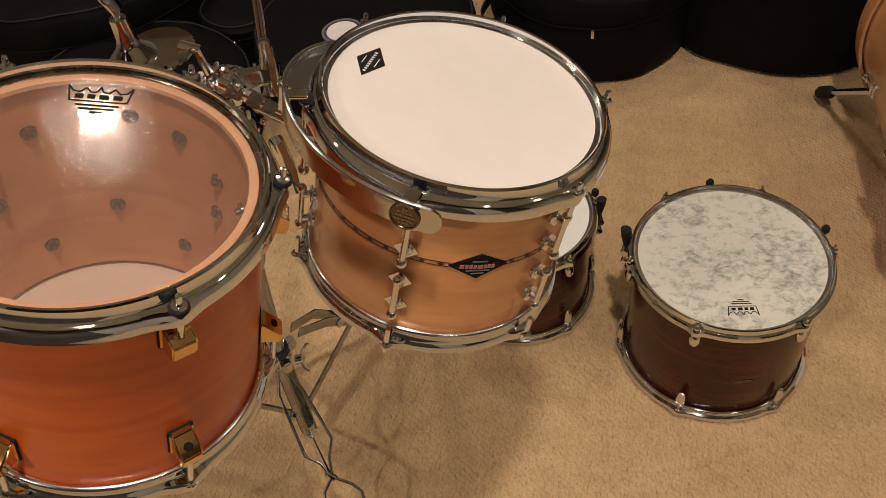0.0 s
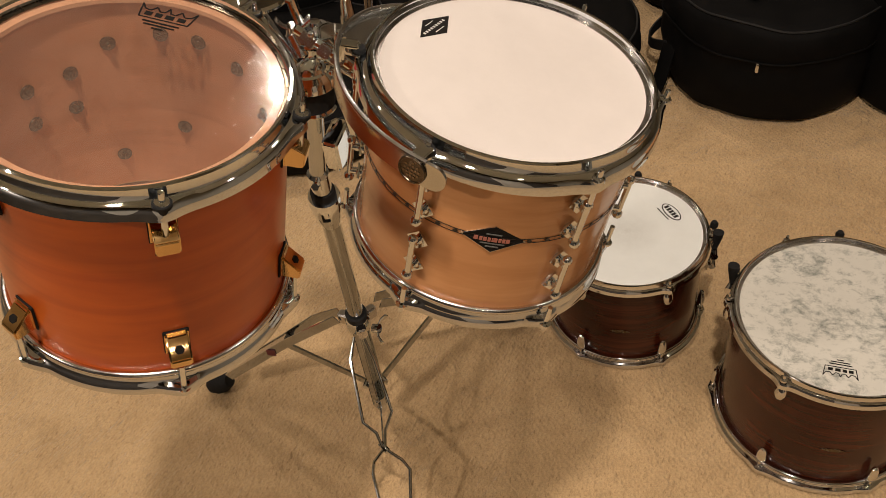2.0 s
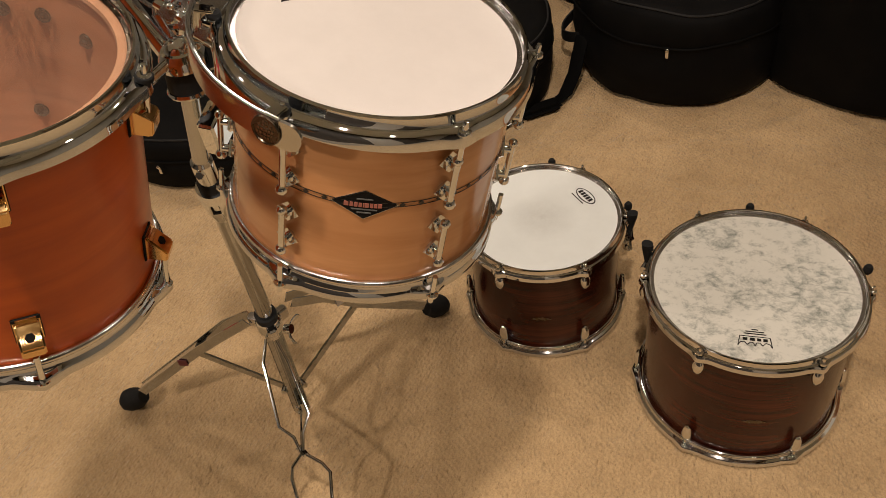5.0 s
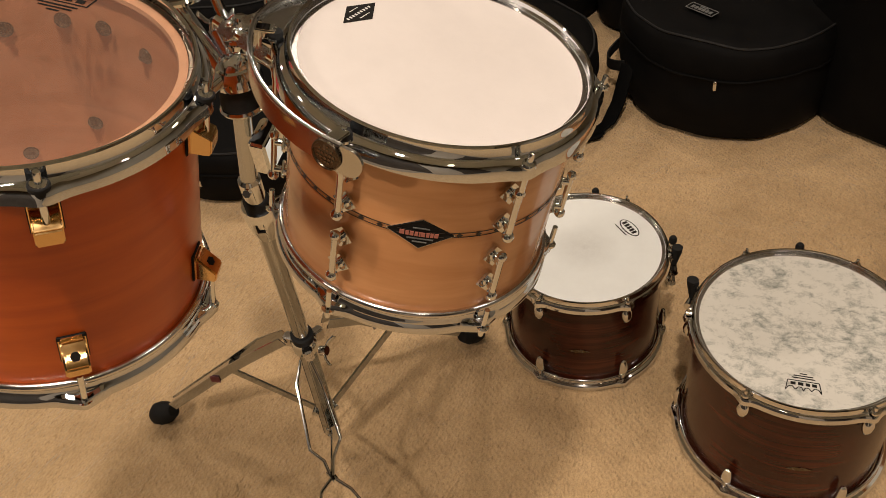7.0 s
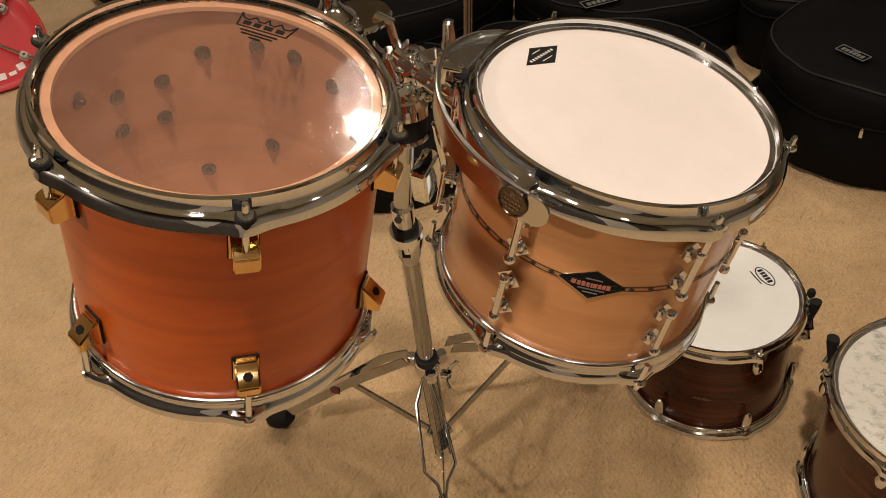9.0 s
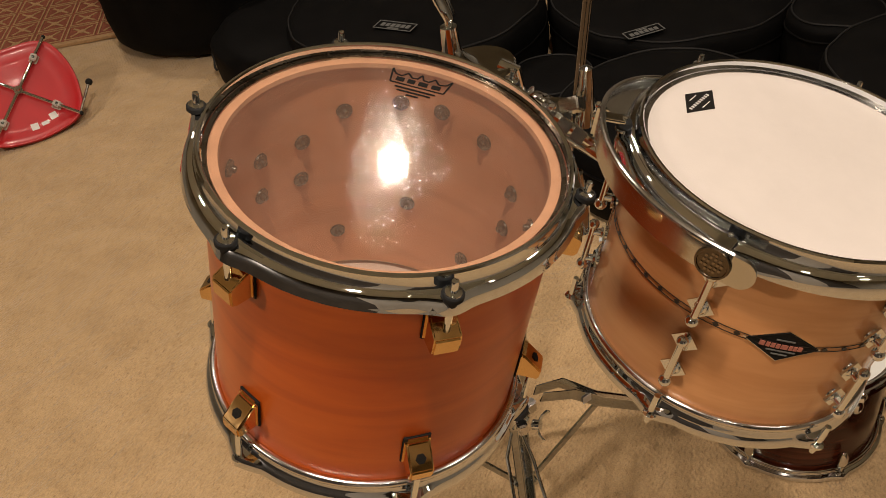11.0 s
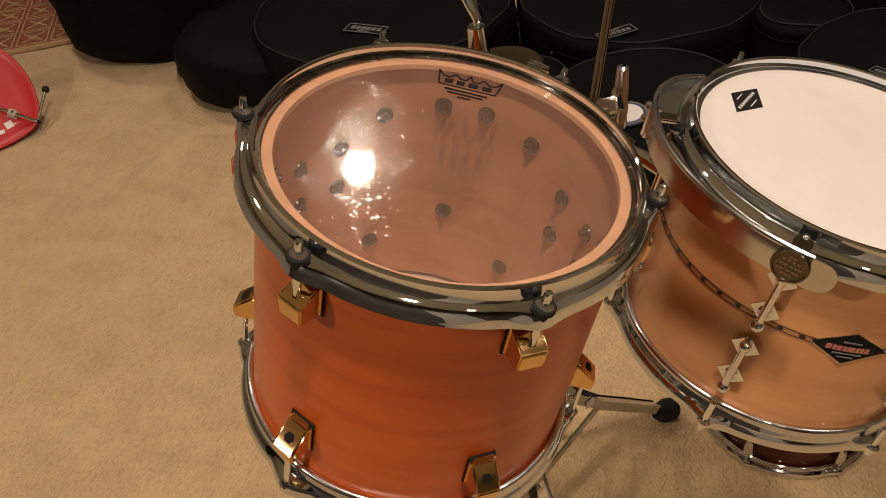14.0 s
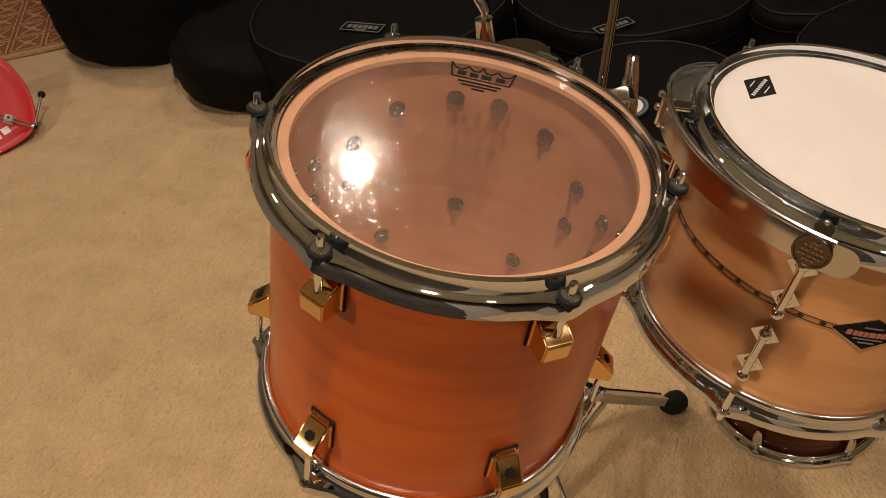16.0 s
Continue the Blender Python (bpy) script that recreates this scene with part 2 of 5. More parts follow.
def carpet_material():
    m, nt, b = nodes_of("beige_carpet")
    fine = noise_of(nt, 300, 3, 0.7)
    tuft = add(nt, "ShaderNodeTexVoronoi", scale=150.0, randomness=0.55)
    tc = nt.nodes.new("ShaderNodeTexCoord")
    lay = nt.nodes.new("ShaderNodeMapping")
    lay.inputs["Rotation"].default_value = (0, 0, radians(28))
    lay.inputs["Scale"].default_value = (1.0, 0.6, 1.0)
    nt.links.new(tc.outputs["Object"], lay.inputs[0])
    nt.links.new(lay.outputs[0], tuft.inputs["Vector"])
    broad = noise_of(nt, 6.5, 5, 0.62, (1, 1.6, 1), 0.4)
    base = ramp(nt, broad, [(0.30, (0.490, 0.340, 0.178)), (0.52, (0.562, 0.396, 0.212)), (0.75, (0.612, 0.436, 0.240))])
    shade = ramp(nt, fine, [(0.30, (0.54, 0.52, 0.49)), (0.58, (1, 1, 1))])
    rows = nt.nodes.new("ShaderNodeTexCoord")
    turn = nt.nodes.new("ShaderNodeMapping")
    turn.inputs["Rotation"].default_value = (0, 0, radians(28))
    turn.inputs["Scale"].default_value = (1.0, 0.40, 1.0)
    nt.links.new(rows.outputs["Object"], turn.inputs[0])
    pile = add(nt, "ShaderNodeTexNoise", scale=150.0, detail=3.0, roughness=0.6, distortion=0.4)
    nt.links.new(turn.outputs[0], pile.inputs["Vector"])
    row_shade = ramp(nt, pile.outputs["Fac"], [(0.32, (0.72, 0.70, 0.66)), (0.52, (1, 1, 1))])
    both = nt.nodes.new("ShaderNodeMix")
    both.data_type, both.blend_type = "RGBA", "MULTIPLY"
    both.inputs["Factor"].default_value = 0.42
    nt.links.new(base, both.inputs[6])
    nt.links.new(row_shade, both.inputs[7])
    mix = nt.nodes.new("ShaderNodeMix")
    mix.data_type, mix.blend_type = "RGBA", "MULTIPLY"
    mix.inputs["Factor"].default_value = 0.5
    nt.links.new(both.outputs[2], mix.inputs[6])
    nt.links.new(shade, mix.inputs[7])
    pits = add(nt, "ShaderNodeTexNoise", scale=260.0, detail=1.0, roughness=0.5)
    nt.links.new(turn.outputs[0], pits.inputs["Vector"])
    pit_shade = ramp(nt, pits.outputs["Fac"], [(0.26, (0.45, 0.40, 0.34)), (0.38, (1, 1, 1))])
    pitted = nt.nodes.new("ShaderNodeMix")
    pitted.data_type, pitted.blend_type = "RGBA", "MULTIPLY"
    pitted.inputs["Factor"].default_value = 0.5
    nt.links.new(mix.outputs[2], pitted.inputs[6])
    nt.links.new(pit_shade, pitted.inputs[7])
    nt.links.new(pitted.outputs[2], b.inputs["Base Color"])
    b.inputs["Roughness"].default_value = 0.95
    b.inputs["Sheen Weight"].default_value = 0.25
    b.inputs["Specular IOR Level"].default_value = 0.1
    b1 = nt.nodes.new("ShaderNodeBump")
    b1.inputs["Strength"].default_value, b1.inputs["Distance"].default_value = 1.0, 0.016
    mid = noise_of(nt, 15, 6, 0.6, (1, 0.6, 1), 0.7)
    nt.links.new(mid, b1.inputs["Height"])
    b2 = nt.nodes.new("ShaderNodeBump")
    b2.inputs["Strength"].default_value, b2.inputs["Distance"].default_value = 1.0, 0.0030
    nt.links.new(tuft.outputs["Distance"], b2.inputs["Height"])
    nt.links.new(b1.outputs[0], b2.inputs["Normal"])
    nt.links.new(b2.outputs[0], b.inputs["Normal"])
    return m


def fabric_material():
    m, nt, b = nodes_of("black_nylon")
    f = noise_of(nt, 14, 4)
    nt.links.new(ramp(nt, f, [(0.3, (0.0016, 0.0016, 0.0017)), (0.7, (0.0036, 0.0034, 0.0033))]), b.inputs["Base Color"])
    b.inputs["Roughness"].default_value = 0.7
    b.inputs["Specular IOR Level"].default_value = 0.11
    wave = noise_of(nt, 700, 1)
    bump(nt, b, wave, 0.4, 0.0006)
    return m


def head_material(name, colour, spots=None, rough=0.5, marks=None):
    """Coated film: white with a fine tooth and faint stick marks."""
    m, nt, b = nodes_of(name)
    f = noise_of(nt, 18, 6, 0.65)
    lo = tuple(c * 0.95 for c in colour)
    out = ramp(nt, f, [(0.35, lo), (0.65, colour)])
    if spots:
        g = noise_of(nt, 42, 9, 0.82, (1.0, 1.25, 1.0), 0.25)
        h = noise_of(nt, 9, 3, 0.5)
        mul = nt.nodes.new("ShaderNodeMath")
        mul.operation = "MULTIPLY_ADD"
        nt.links.new(h, mul.inputs[0])
        mul.inputs[1].default_value = 0.5
        nt.links.new(g, mul.inputs[2])
        mask = ramp(nt, mul.outputs[0], [(0.73, (0, 0, 0)), (0.92, (1, 1, 1))])
        mix = nt.nodes.new("ShaderNodeMix")
        mix.data_type = "RGBA"
        nt.links.new(mask, mix.inputs[0])
        nt.links.new(out, mix.inputs[6])
        mix.inputs[7].default_value = (*spots, 1)
        out = mix.outputs[2]
    if marks:
        tc = nt.nodes.new("ShaderNodeTexCoord")
        mp = nt.nodes.new("ShaderNodeMapping")
        mp.inputs["Location"].default_value = (*marks[:2], 0)
        mp.inputs["Scale"].default_value = (marks[2], marks[2], 0)
        nt.links.new(tc.outputs["Object"], mp.inputs[0])
        ball_shade = nt.nodes.new("ShaderNodeTexGradient")
        ball_shade.gradient_type = "SPHERICAL"
        nt.links.new(mp.outputs[0], ball_shade.inputs[0])
        grit = noise_of(nt, 60, 6, 0.8)
        mul = nt.nodes.new("ShaderNodeMath")
        mul.operation = "MULTIPLY"
        nt.links.new(ball_shade.outputs["Fac"], mul.inputs[0])
        nt.links.new(grit, mul.inputs[1])
        weak = nt.nodes.new("ShaderNodeMath")
        weak.operation = "MULTIPLY"
        weak.inputs[1].default_value = marks[3]
        nt.links.new(mul.outputs[0], weak.inputs[0])
        stain = nt.nodes.new("ShaderNodeMix")
        stain.data_type = "RGBA"
        nt.links.new(weak.outputs[0], stain.inputs[0])
        nt.links.new(out, stain.inputs[6])
        stain.inputs[7].default_value = (0.30, 0.28, 0.25, 1)
        speck = add(nt, "ShaderNodeTexVoronoi", scale=26.0)
        nt.links.new(tc.outputs["Object"], speck.inputs["Vector"])
        dots = nt.nodes.new("ShaderNodeMix")
        dots.data_type = "RGBA"
        nt.links.new(ramp(nt, speck.outputs["Distance"], [(0.018, (0.7,) * 3), (0.035, (0, 0, 0))]), dots.inputs[0])
        nt.links.new(stain.outputs[2], dots.inputs[6])
        dots.inputs[7].default_value = (0.25, 0.2, 0.15, 1)
        out = dots.outputs[2]
    nt.links.new(out, b.inputs["Base Color"])
    b.inputs["Roughness"].default_value = rough
    b.inputs["Specular IOR Level"].default_value = 0.3
    bump(nt, b, noise_of(nt, 900, 2), 0.25, 0.0004)
    return m


def clear_head_material():
    """Clear polyester film: see-through with a slight haze and a crinkled gloss."""
    m, nt, b = nodes_of("clear_film")
    out = nt.nodes["Material Output"]
    see = add(nt, "ShaderNodeBsdfTransparent", color=(0.96, 0.93, 0.91, 1))
    haze = add(nt, "ShaderNodeBsdfDiffuse", color=(0.74, 0.48, 0.36, 1))
    film = nt.nodes.new("ShaderNodeMixShader")
    hz = noise_of(nt, 30, 4, 0.6)
    nt.links.new(ramp(nt, hz, [(0.3, (0.08,) * 3), (0.7, (0.13,) * 3)]), film.inputs[0])
    nt.links.new(see.outputs[0], film.inputs[1])
    nt.links.new(haze.outputs[0], film.inputs[2])
    # fine creases of the film, each tipped a little its own way
    gloss = add(nt, "ShaderNodeBsdfGlossy", roughness=0.035)
    tc = nt.nodes.new("ShaderNodeTexCoord")
    crease = add(nt, "ShaderNodeTexNoise", scale=300.0, detail=2.5)
    nt.links.new(tc.outputs["Object"], crease.inputs["Vector"])
    centred = nt.nodes.new("ShaderNodeVectorMath")
    centred.operation = "SUBTRACT"
    nt.links.new(crease.outputs["Color"], centred.inputs[0])
    centred.inputs[1].default_value = (0.5, 0.5, 0.5)
    geo = nt.nodes.new("ShaderNodeNewGeometry")
    tip = nt.nodes.new("ShaderNodeVectorMath")
    tip.operation = "MULTIPLY_ADD"
    nt.links.new(centred.outputs[0], tip.inputs[0])
    tip.inputs[1].default_value = (0.28, 0.28, 0.0)
    nt.links.new(geo.outputs["Normal"], tip.inputs[2])
    unit = nt.nodes.new("ShaderNodeVectorMath")
    unit.operation = "NORMALIZE"
    nt.links.new(tip.outputs[0], unit.inputs[0])
    nt.links.new(unit.outputs[0], gloss.inputs["Normal"])
    sharp = add(nt, "ShaderNodeBsdfGlossy", roughness=0.035)
    shine = nt.nodes.new("ShaderNodeMixShader")
    shine.inputs[0].default_value = 0.45
    veil = add(nt, "ShaderNodeBsdfGlossy", roughness=0.17)
    smooth_part = nt.nodes.new("ShaderNodeMixShader")
    smooth_part.inputs[0].default_value = 0.14
    nt.links.new(sharp.outputs[0], smooth_part.inputs[1])
    nt.links.new(veil.outputs[0], smooth_part.inputs[2])
    nt.links.new(smooth_part.outputs[0], shine.inputs[1])
    nt.links.new(gloss.outputs[0], shine.inputs[2])
    fr = add(nt, "ShaderNodeFresnel", ior=1.45)
    mix = nt.nodes.new("ShaderNodeMixShader")
    nt.links.new(fr.outputs[0], mix.inputs[0])
    nt.links.new(film.outputs[0], mix.inputs[1])
    nt.links.new(shine.outputs[0], mix.inputs[2])
    nt.links.new(mix.outputs[0], out.inputs["Surface"])
    return m


def rug_material():
    m, nt, b = nodes_of("patterned_rug")
    f = noise_of(nt, 60, 4)
    nt.links.new(ramp(nt, f, [(0.3, (0.20, 0.055, 0.03)), (0.7, (0.27, 0.085, 0.045))]), b.inputs["Base Color"])
    b.inputs["Roughness"].default_value = 0.95
    bump(nt, b, noise_of(nt, 500, 2), 0.6, 0.002)
    return m


CARPET = carpet_material()
NYLON = fabric_material()
WHITE_HEAD = head_material("coated_white_head", (0.64, 0.60, 0.57), marks=(0, 0, 9.0, 0.16))
WHITE_HEAD2 = head_material("smooth_white_head", (0.76, 0.79, 0.77), marks=(0, 0, 15.0, 0.6))
MARBLE_HEAD = head_material("mottled_skin_head", (0.62, 0.61, 0.55), (0.19, 0.21, 0.19))
CLEAR_HEAD = clear_head_material()
RESO_HEAD = head_material("hazy_bottom_head", (0.62, 0.52, 0.45))
RUG = rug_material()
RUG_TAN = plain("rug_tan", (0.40, 0.25, 0.12), 0.95, 0.2, 80, 0.001)
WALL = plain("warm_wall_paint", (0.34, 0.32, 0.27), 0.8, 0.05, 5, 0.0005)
# colour for the unseen south wall, kept near black to darken chrome reflections
MIRRORED_DARK = plain("mirrored_dark", (0.052, 0.045, 0.039), 0.7, 0.3, 3, 0.0005)
CEIL = plain("ceiling_paint", (0.78, 0.81, 0.76), 0.9, 0.04, 5, 0.0005)
# pale colour of the added reflector pieces on the south wall
MIRRORED_PALE = plain("mirrored_pale", (0.40, 0.375, 0.33), 0.5, 0.05, 6)
RED = plain("red_plastic", (0.44, 0.006, 0.011), 0.36, 0.12, 6, 0.0, 0.12)
NAT = wood("natural_shell", (0.36, 0.16, 0.06), (0.46, 0.22, 0.09), (0.55, 0.28, 0.12), 0.3, 0.4, (0.6, 5.0, 0.6), 6.0)
LAMP_GLASS = bpy.data.materials.new("lamp_glow")
LAMP_GLASS.use_nodes = True
LAMP_GLASS.node_tree.nodes["Principled BSDF"].inputs["Emission Color"].default_value = (1, 0.8, 0.55, 1)
LAMP_GLASS.node_tree.nodes["Principled BSDF"].inputs["Emission Strength"].default_value = 6.0

# ---- the room ----
X0, X1, Y0, Y1 = -4.4, 3.4, -1.75, 4.2


def slab(name, sx, sy, sz, at, material):
    ob = part(name, box(sx, sy, sz), material, smooth=0)
    ob.location = at
    return tagged(ob, kind="structure")


floor = bmesh.new()
bmesh.ops.create_grid(floor, x_segments=300, y_segments=240, size=0.5,
                      matrix=Matrix.Translation(((X0 + X1) / 2, (Y0 + Y1) / 2, 0)) @ Matrix.Diagonal((X1 - X0, Y1 - Y0, 1, 1)))
for v in floor.verts:
    crumple = noise.noise(Vector((v.co.x * 9 + v.co.y * 5, v.co.y * 15 - v.co.x * 6, 0.3)))
    v.co.z = 0.003 * noise.noise(v.co * 4.0) + 0.0024 * (1 - 2 * abs(crumple)) - 0.005
tagged(part("floor", floor, CARPET), "beige cut pile carpet with soft ripples", "floor", kind="structure")
slab("wall_north", X1 - X0 + 0.4, 0.2, CEILING, ((X0 + X1) / 2, Y1 + 0.1, CEILING / 2), WALL)
# unseen wall behind the camera, its dark colour imitates a dark reflected room
slab("wall_south", X1 - X0 + 0.4, 0.2, CEILING, ((X0 + X1) / 2, Y0 - 0.1, CEILING / 2), MIRRORED_DARK)
slab("wall_west", 0.2, Y1 - Y0, CEILING, (X0 - 0.1, (Y0 + Y1) / 2, CEILING / 2), WALL)
slab("wall_east", 0.2, Y1 - Y0, CEILING, (X1 + 0.1, (Y0 + Y1) / 2, CEILING / 2), WALL)
slab("ceiling", X1 - X0 + 0.4, Y1 - Y0 + 0.4, 0.2, ((X0 + X1) / 2, (Y0 + Y1) / 2, CEILING + 0.1), CEIL)

# invented door-shaped pieces, out of view, giving the hoops pale reflections
slab("reflector_strip", X1 - X0, 0.016, 0.12, ((X0 + X1) / 2, Y0 + 0.009, 0.058), MIRRORED_PALE)
slab("reflector_panel", 0.86, 0.045, 2.04, (1.25, Y0 + 0.028, 1.02), MIRRORED_PALE)
for x in (0.77, 1.73):
    slab("trim", 0.09, 0.06, 2.13, (x, Y0 + 0.034, 1.065), MIRRORED_PALE)

for x, y, z, watts, radius in LAMPS:
    fix = thing("ceiling_downlight", Matrix.Translation((x, y, CEILING)), "white round ceiling downlight, switched on", "lamp", "ceiling lights")
    part("trim_ring", lathe([(0.085, 0), (0.11, 0), (0.112, -0.006), (0.085, -0.012)], 32), STICKER, fix)
    data = bpy.data.lights.new("downlight", "SPOT")
    data.energy, data.color, data.shadow_soft_size = watts, (1.0, 0.81, 0.64), radius * 1.35
    data.spot_size, data.spot_blend = radians(140), 0.6
    lamp = new("downlight", data)
    lamp.location = (x, y, z)

# ---- drums ----
def hoop_shift(lugs, reach, width, first, last, pointed=False):
    def shift(a, k, r, z):
        if not first <= k <= last:
            return 0, 0
        d = min(abs((a - g + 180) % 360 - 180) for g in lugs)
        return reach * (max(0.0, 1 - d / width) if pointed else math.exp(-((d / width) ** 2))), 0
    return shift


def cast_hoop(R, lugs=(), ear=0.006, wide=4.2, tall=0.027, out=0.012):
    """Die-cast hoop hanging down from its rim at z = 0: an upright collar, a rounded shoulder and a curved skirt that swells at each lug."""
    pro = [(R, -0.001), (R + 0.001, 0), (R + 0.0026, 0), (R + 0.0038, -0.0012), (R + 0.0042, -0.0088), (R + 0.0052, -0.0104), (R + 0.0082, -0.0108),
           (R + out - 0.0026, -0.0119), (R + out - 0.0008, -0.0138), (R + out + 0.0004, -0.0164), (R + out + 0.0012, -0.0200), (R + out + 0.0018, -tall + 0.0008), (R + out + 0.0010, -tall),
           (R + 0.0055, -tall + 0.001), (R + 0.0035, -0.014), (R + 0.0005, -0.012)]
    return lathe(pro, 216, True, hoop_shift(lugs, ear, wide, 6, 13))


def low_hoop(R, lugs, ear, wide, tall, out):
    """Bottom hoop: a skirt flaring down from the shell to a thin lip with a pointed ear at each lug."""
    pro = [(R + 0.001, 0.001), (R + 0.001, tall - 0.002), (R + 0.0050, tall - 0.0022), (R + 0.0056, tall * 0.62), (R + 0.0070, tall * 0.53), (R + out - 0.0010, tall * 0.48),
           (R + out + 0.0008, tall * 0.37), (R + out + 0.0018, 0.0016), (R + out + 0.0010, 0.0), (R + 0.004, 0.0)]
    return lathe(pro, 216, True, hoop_shift(lugs, ear, wide, 5, 8, True))


def low_roll(R, tall):
    """Rolled upper edge of the bottom hoop."""
    return lathe([(R + 0.0030 + 0.0036 * math.cos(k * math.pi / 6), tall - 0.0030 + 0.0036 * math.sin(k * math.pi / 6)) for k in range(12)], 160)


def shell_mesh(r_out, wall, z0, z1):
    return lathe([(r_out, z0), (r_out, z1), (r_out - wall * 0.3, z1 + 0.001), (r_out - wall, z1 - 0.002), (r_out - wall, z0)], 128)


def rod_mesh(z_top, z_low, square=True):
    """Tension rod: washer, square head and thread."""
    bm = turned([(0.0001, z_top), (0.0022, z_top - 0.0004), (0.0026, z_top - 0.002), (0.0027, z_top - 0.009), (0.0055, z_top - 0.0095),
                 (0.0062, z_top - 0.011), (0.0062, z_top - 0.0125), (0.0028, z_top - 0.013), (0.0026, z_low), (0.0001, z_low)], 12)
    return bm


def bent_lug(height, length, s):
    """Gold cast lug: a stepped block on a curved foot, with a hexagonal socket; local y outward."""
    h = length
    bm = box(0.022, 0.0065, h, 0.0028, Matrix.Translation((0, 0.0032, 0)))
    outline = [(0.0, -h * 0.46), (0.0195, -h * 0.45), (0.0240, -h * 0.38), (0.0250, h * 0.08), (0.0225, h * 0.12), (0.0075, h * 0.34), (0.0, h * 0.38)]
    if s < 0:
        outline = [(0.0, -h * 0.47), (0.0250, -h * 0.46), (0.0262, -h * 0.10), (0.0070, h * 0.36), (0.0, h * 0.40)]
    turn = Matrix(((0, 0, 1, -0.0100), (1, 0, 0, 0), (0, 1, 0, 0), (0, 0, 0, 1)))
    piece = prism(outline, 0.0200, turn)
    bmesh.ops.bevel(piece, geom=piece.edges[:], offset=0.0016, segments=2, affect="EDGES", clamp_overlap=True)
    me = bpy.data.meshes.new("tmp")
    piece.to_mesh(me)
    piece.free()
    bm.from_mesh(me)
    bpy.data.meshes.remove(me)
    bmesh.ops.transform(bm, matrix=Matrix.Diagonal((0.94, 0.80, 0.88, 1)), verts=bm.verts)
    return bm


def crown_logo(drum, z, m, width, material, bars=3):
    """Printed crown outline with bars for the lettering under it."""
    w = width / 2
    bm = bmesh.new()
    tips = ((-1, 0.45), (-0.84, 0.18), (-0.62, 0.12), (-0.45, 0.36), (-0.28, 0.14), (-0.1, 0.16), (0, 0.42), (0.1, 0.16), (0.28, 0.14), (0.45, 0.36), (0.62, 0.12), (0.84, 0.18), (1, 0.45), (0.88, -0.32), (-0.88, -0.32), (-1, 0.45))
    pts = [(x * w, y * w) for x, y in tips]
    line = [m @ Vector((x, y, z)) for x, y in pts]
    across = m.to_3x3() @ Vector((0, 0, 1))
    for p, q in zip(line, line[1:]):
        d = (q - p).normalized()
        strip([p, q], w * 0.055, 0.0003, d.cross(across), bm)
    for x0, x1 in ((-0.74, -0.48), (-0.36, -0.12), (0.0, 0.30), (0.44, 0.72)):
        prism([(x0 * w, -0.20 * w), (x1 * w, -0.20 * w), (x1 * w, 0.02 * w), (x0 * w, 0.02 * w)], 0.0003, m @ Matrix.Translation((0, 0, z)), bm)
    for i in range(bars):
        y, x = -0.52 * w - 0.17 * w * i, w * (0.66, 0.55, 0.2)[i]
        prism([(-x, y - 0.045 * w), (x, y - 0.045 * w), (x, y + 0.030 * w), (-x, y + 0.030 * w)], 0.0003, m @ Matrix.Translation((0, 0, z)), bm)
    return part("logo", bm, material, drum, smooth=0)


# amber tom
ORANGE_M = axis_frame((-0.1507, 0.6718, 1.0368), (0.2574, 0.0403, 0.9655))
ORANGE_LUGS = [-48.5 + 60 * i for i in range(6)]


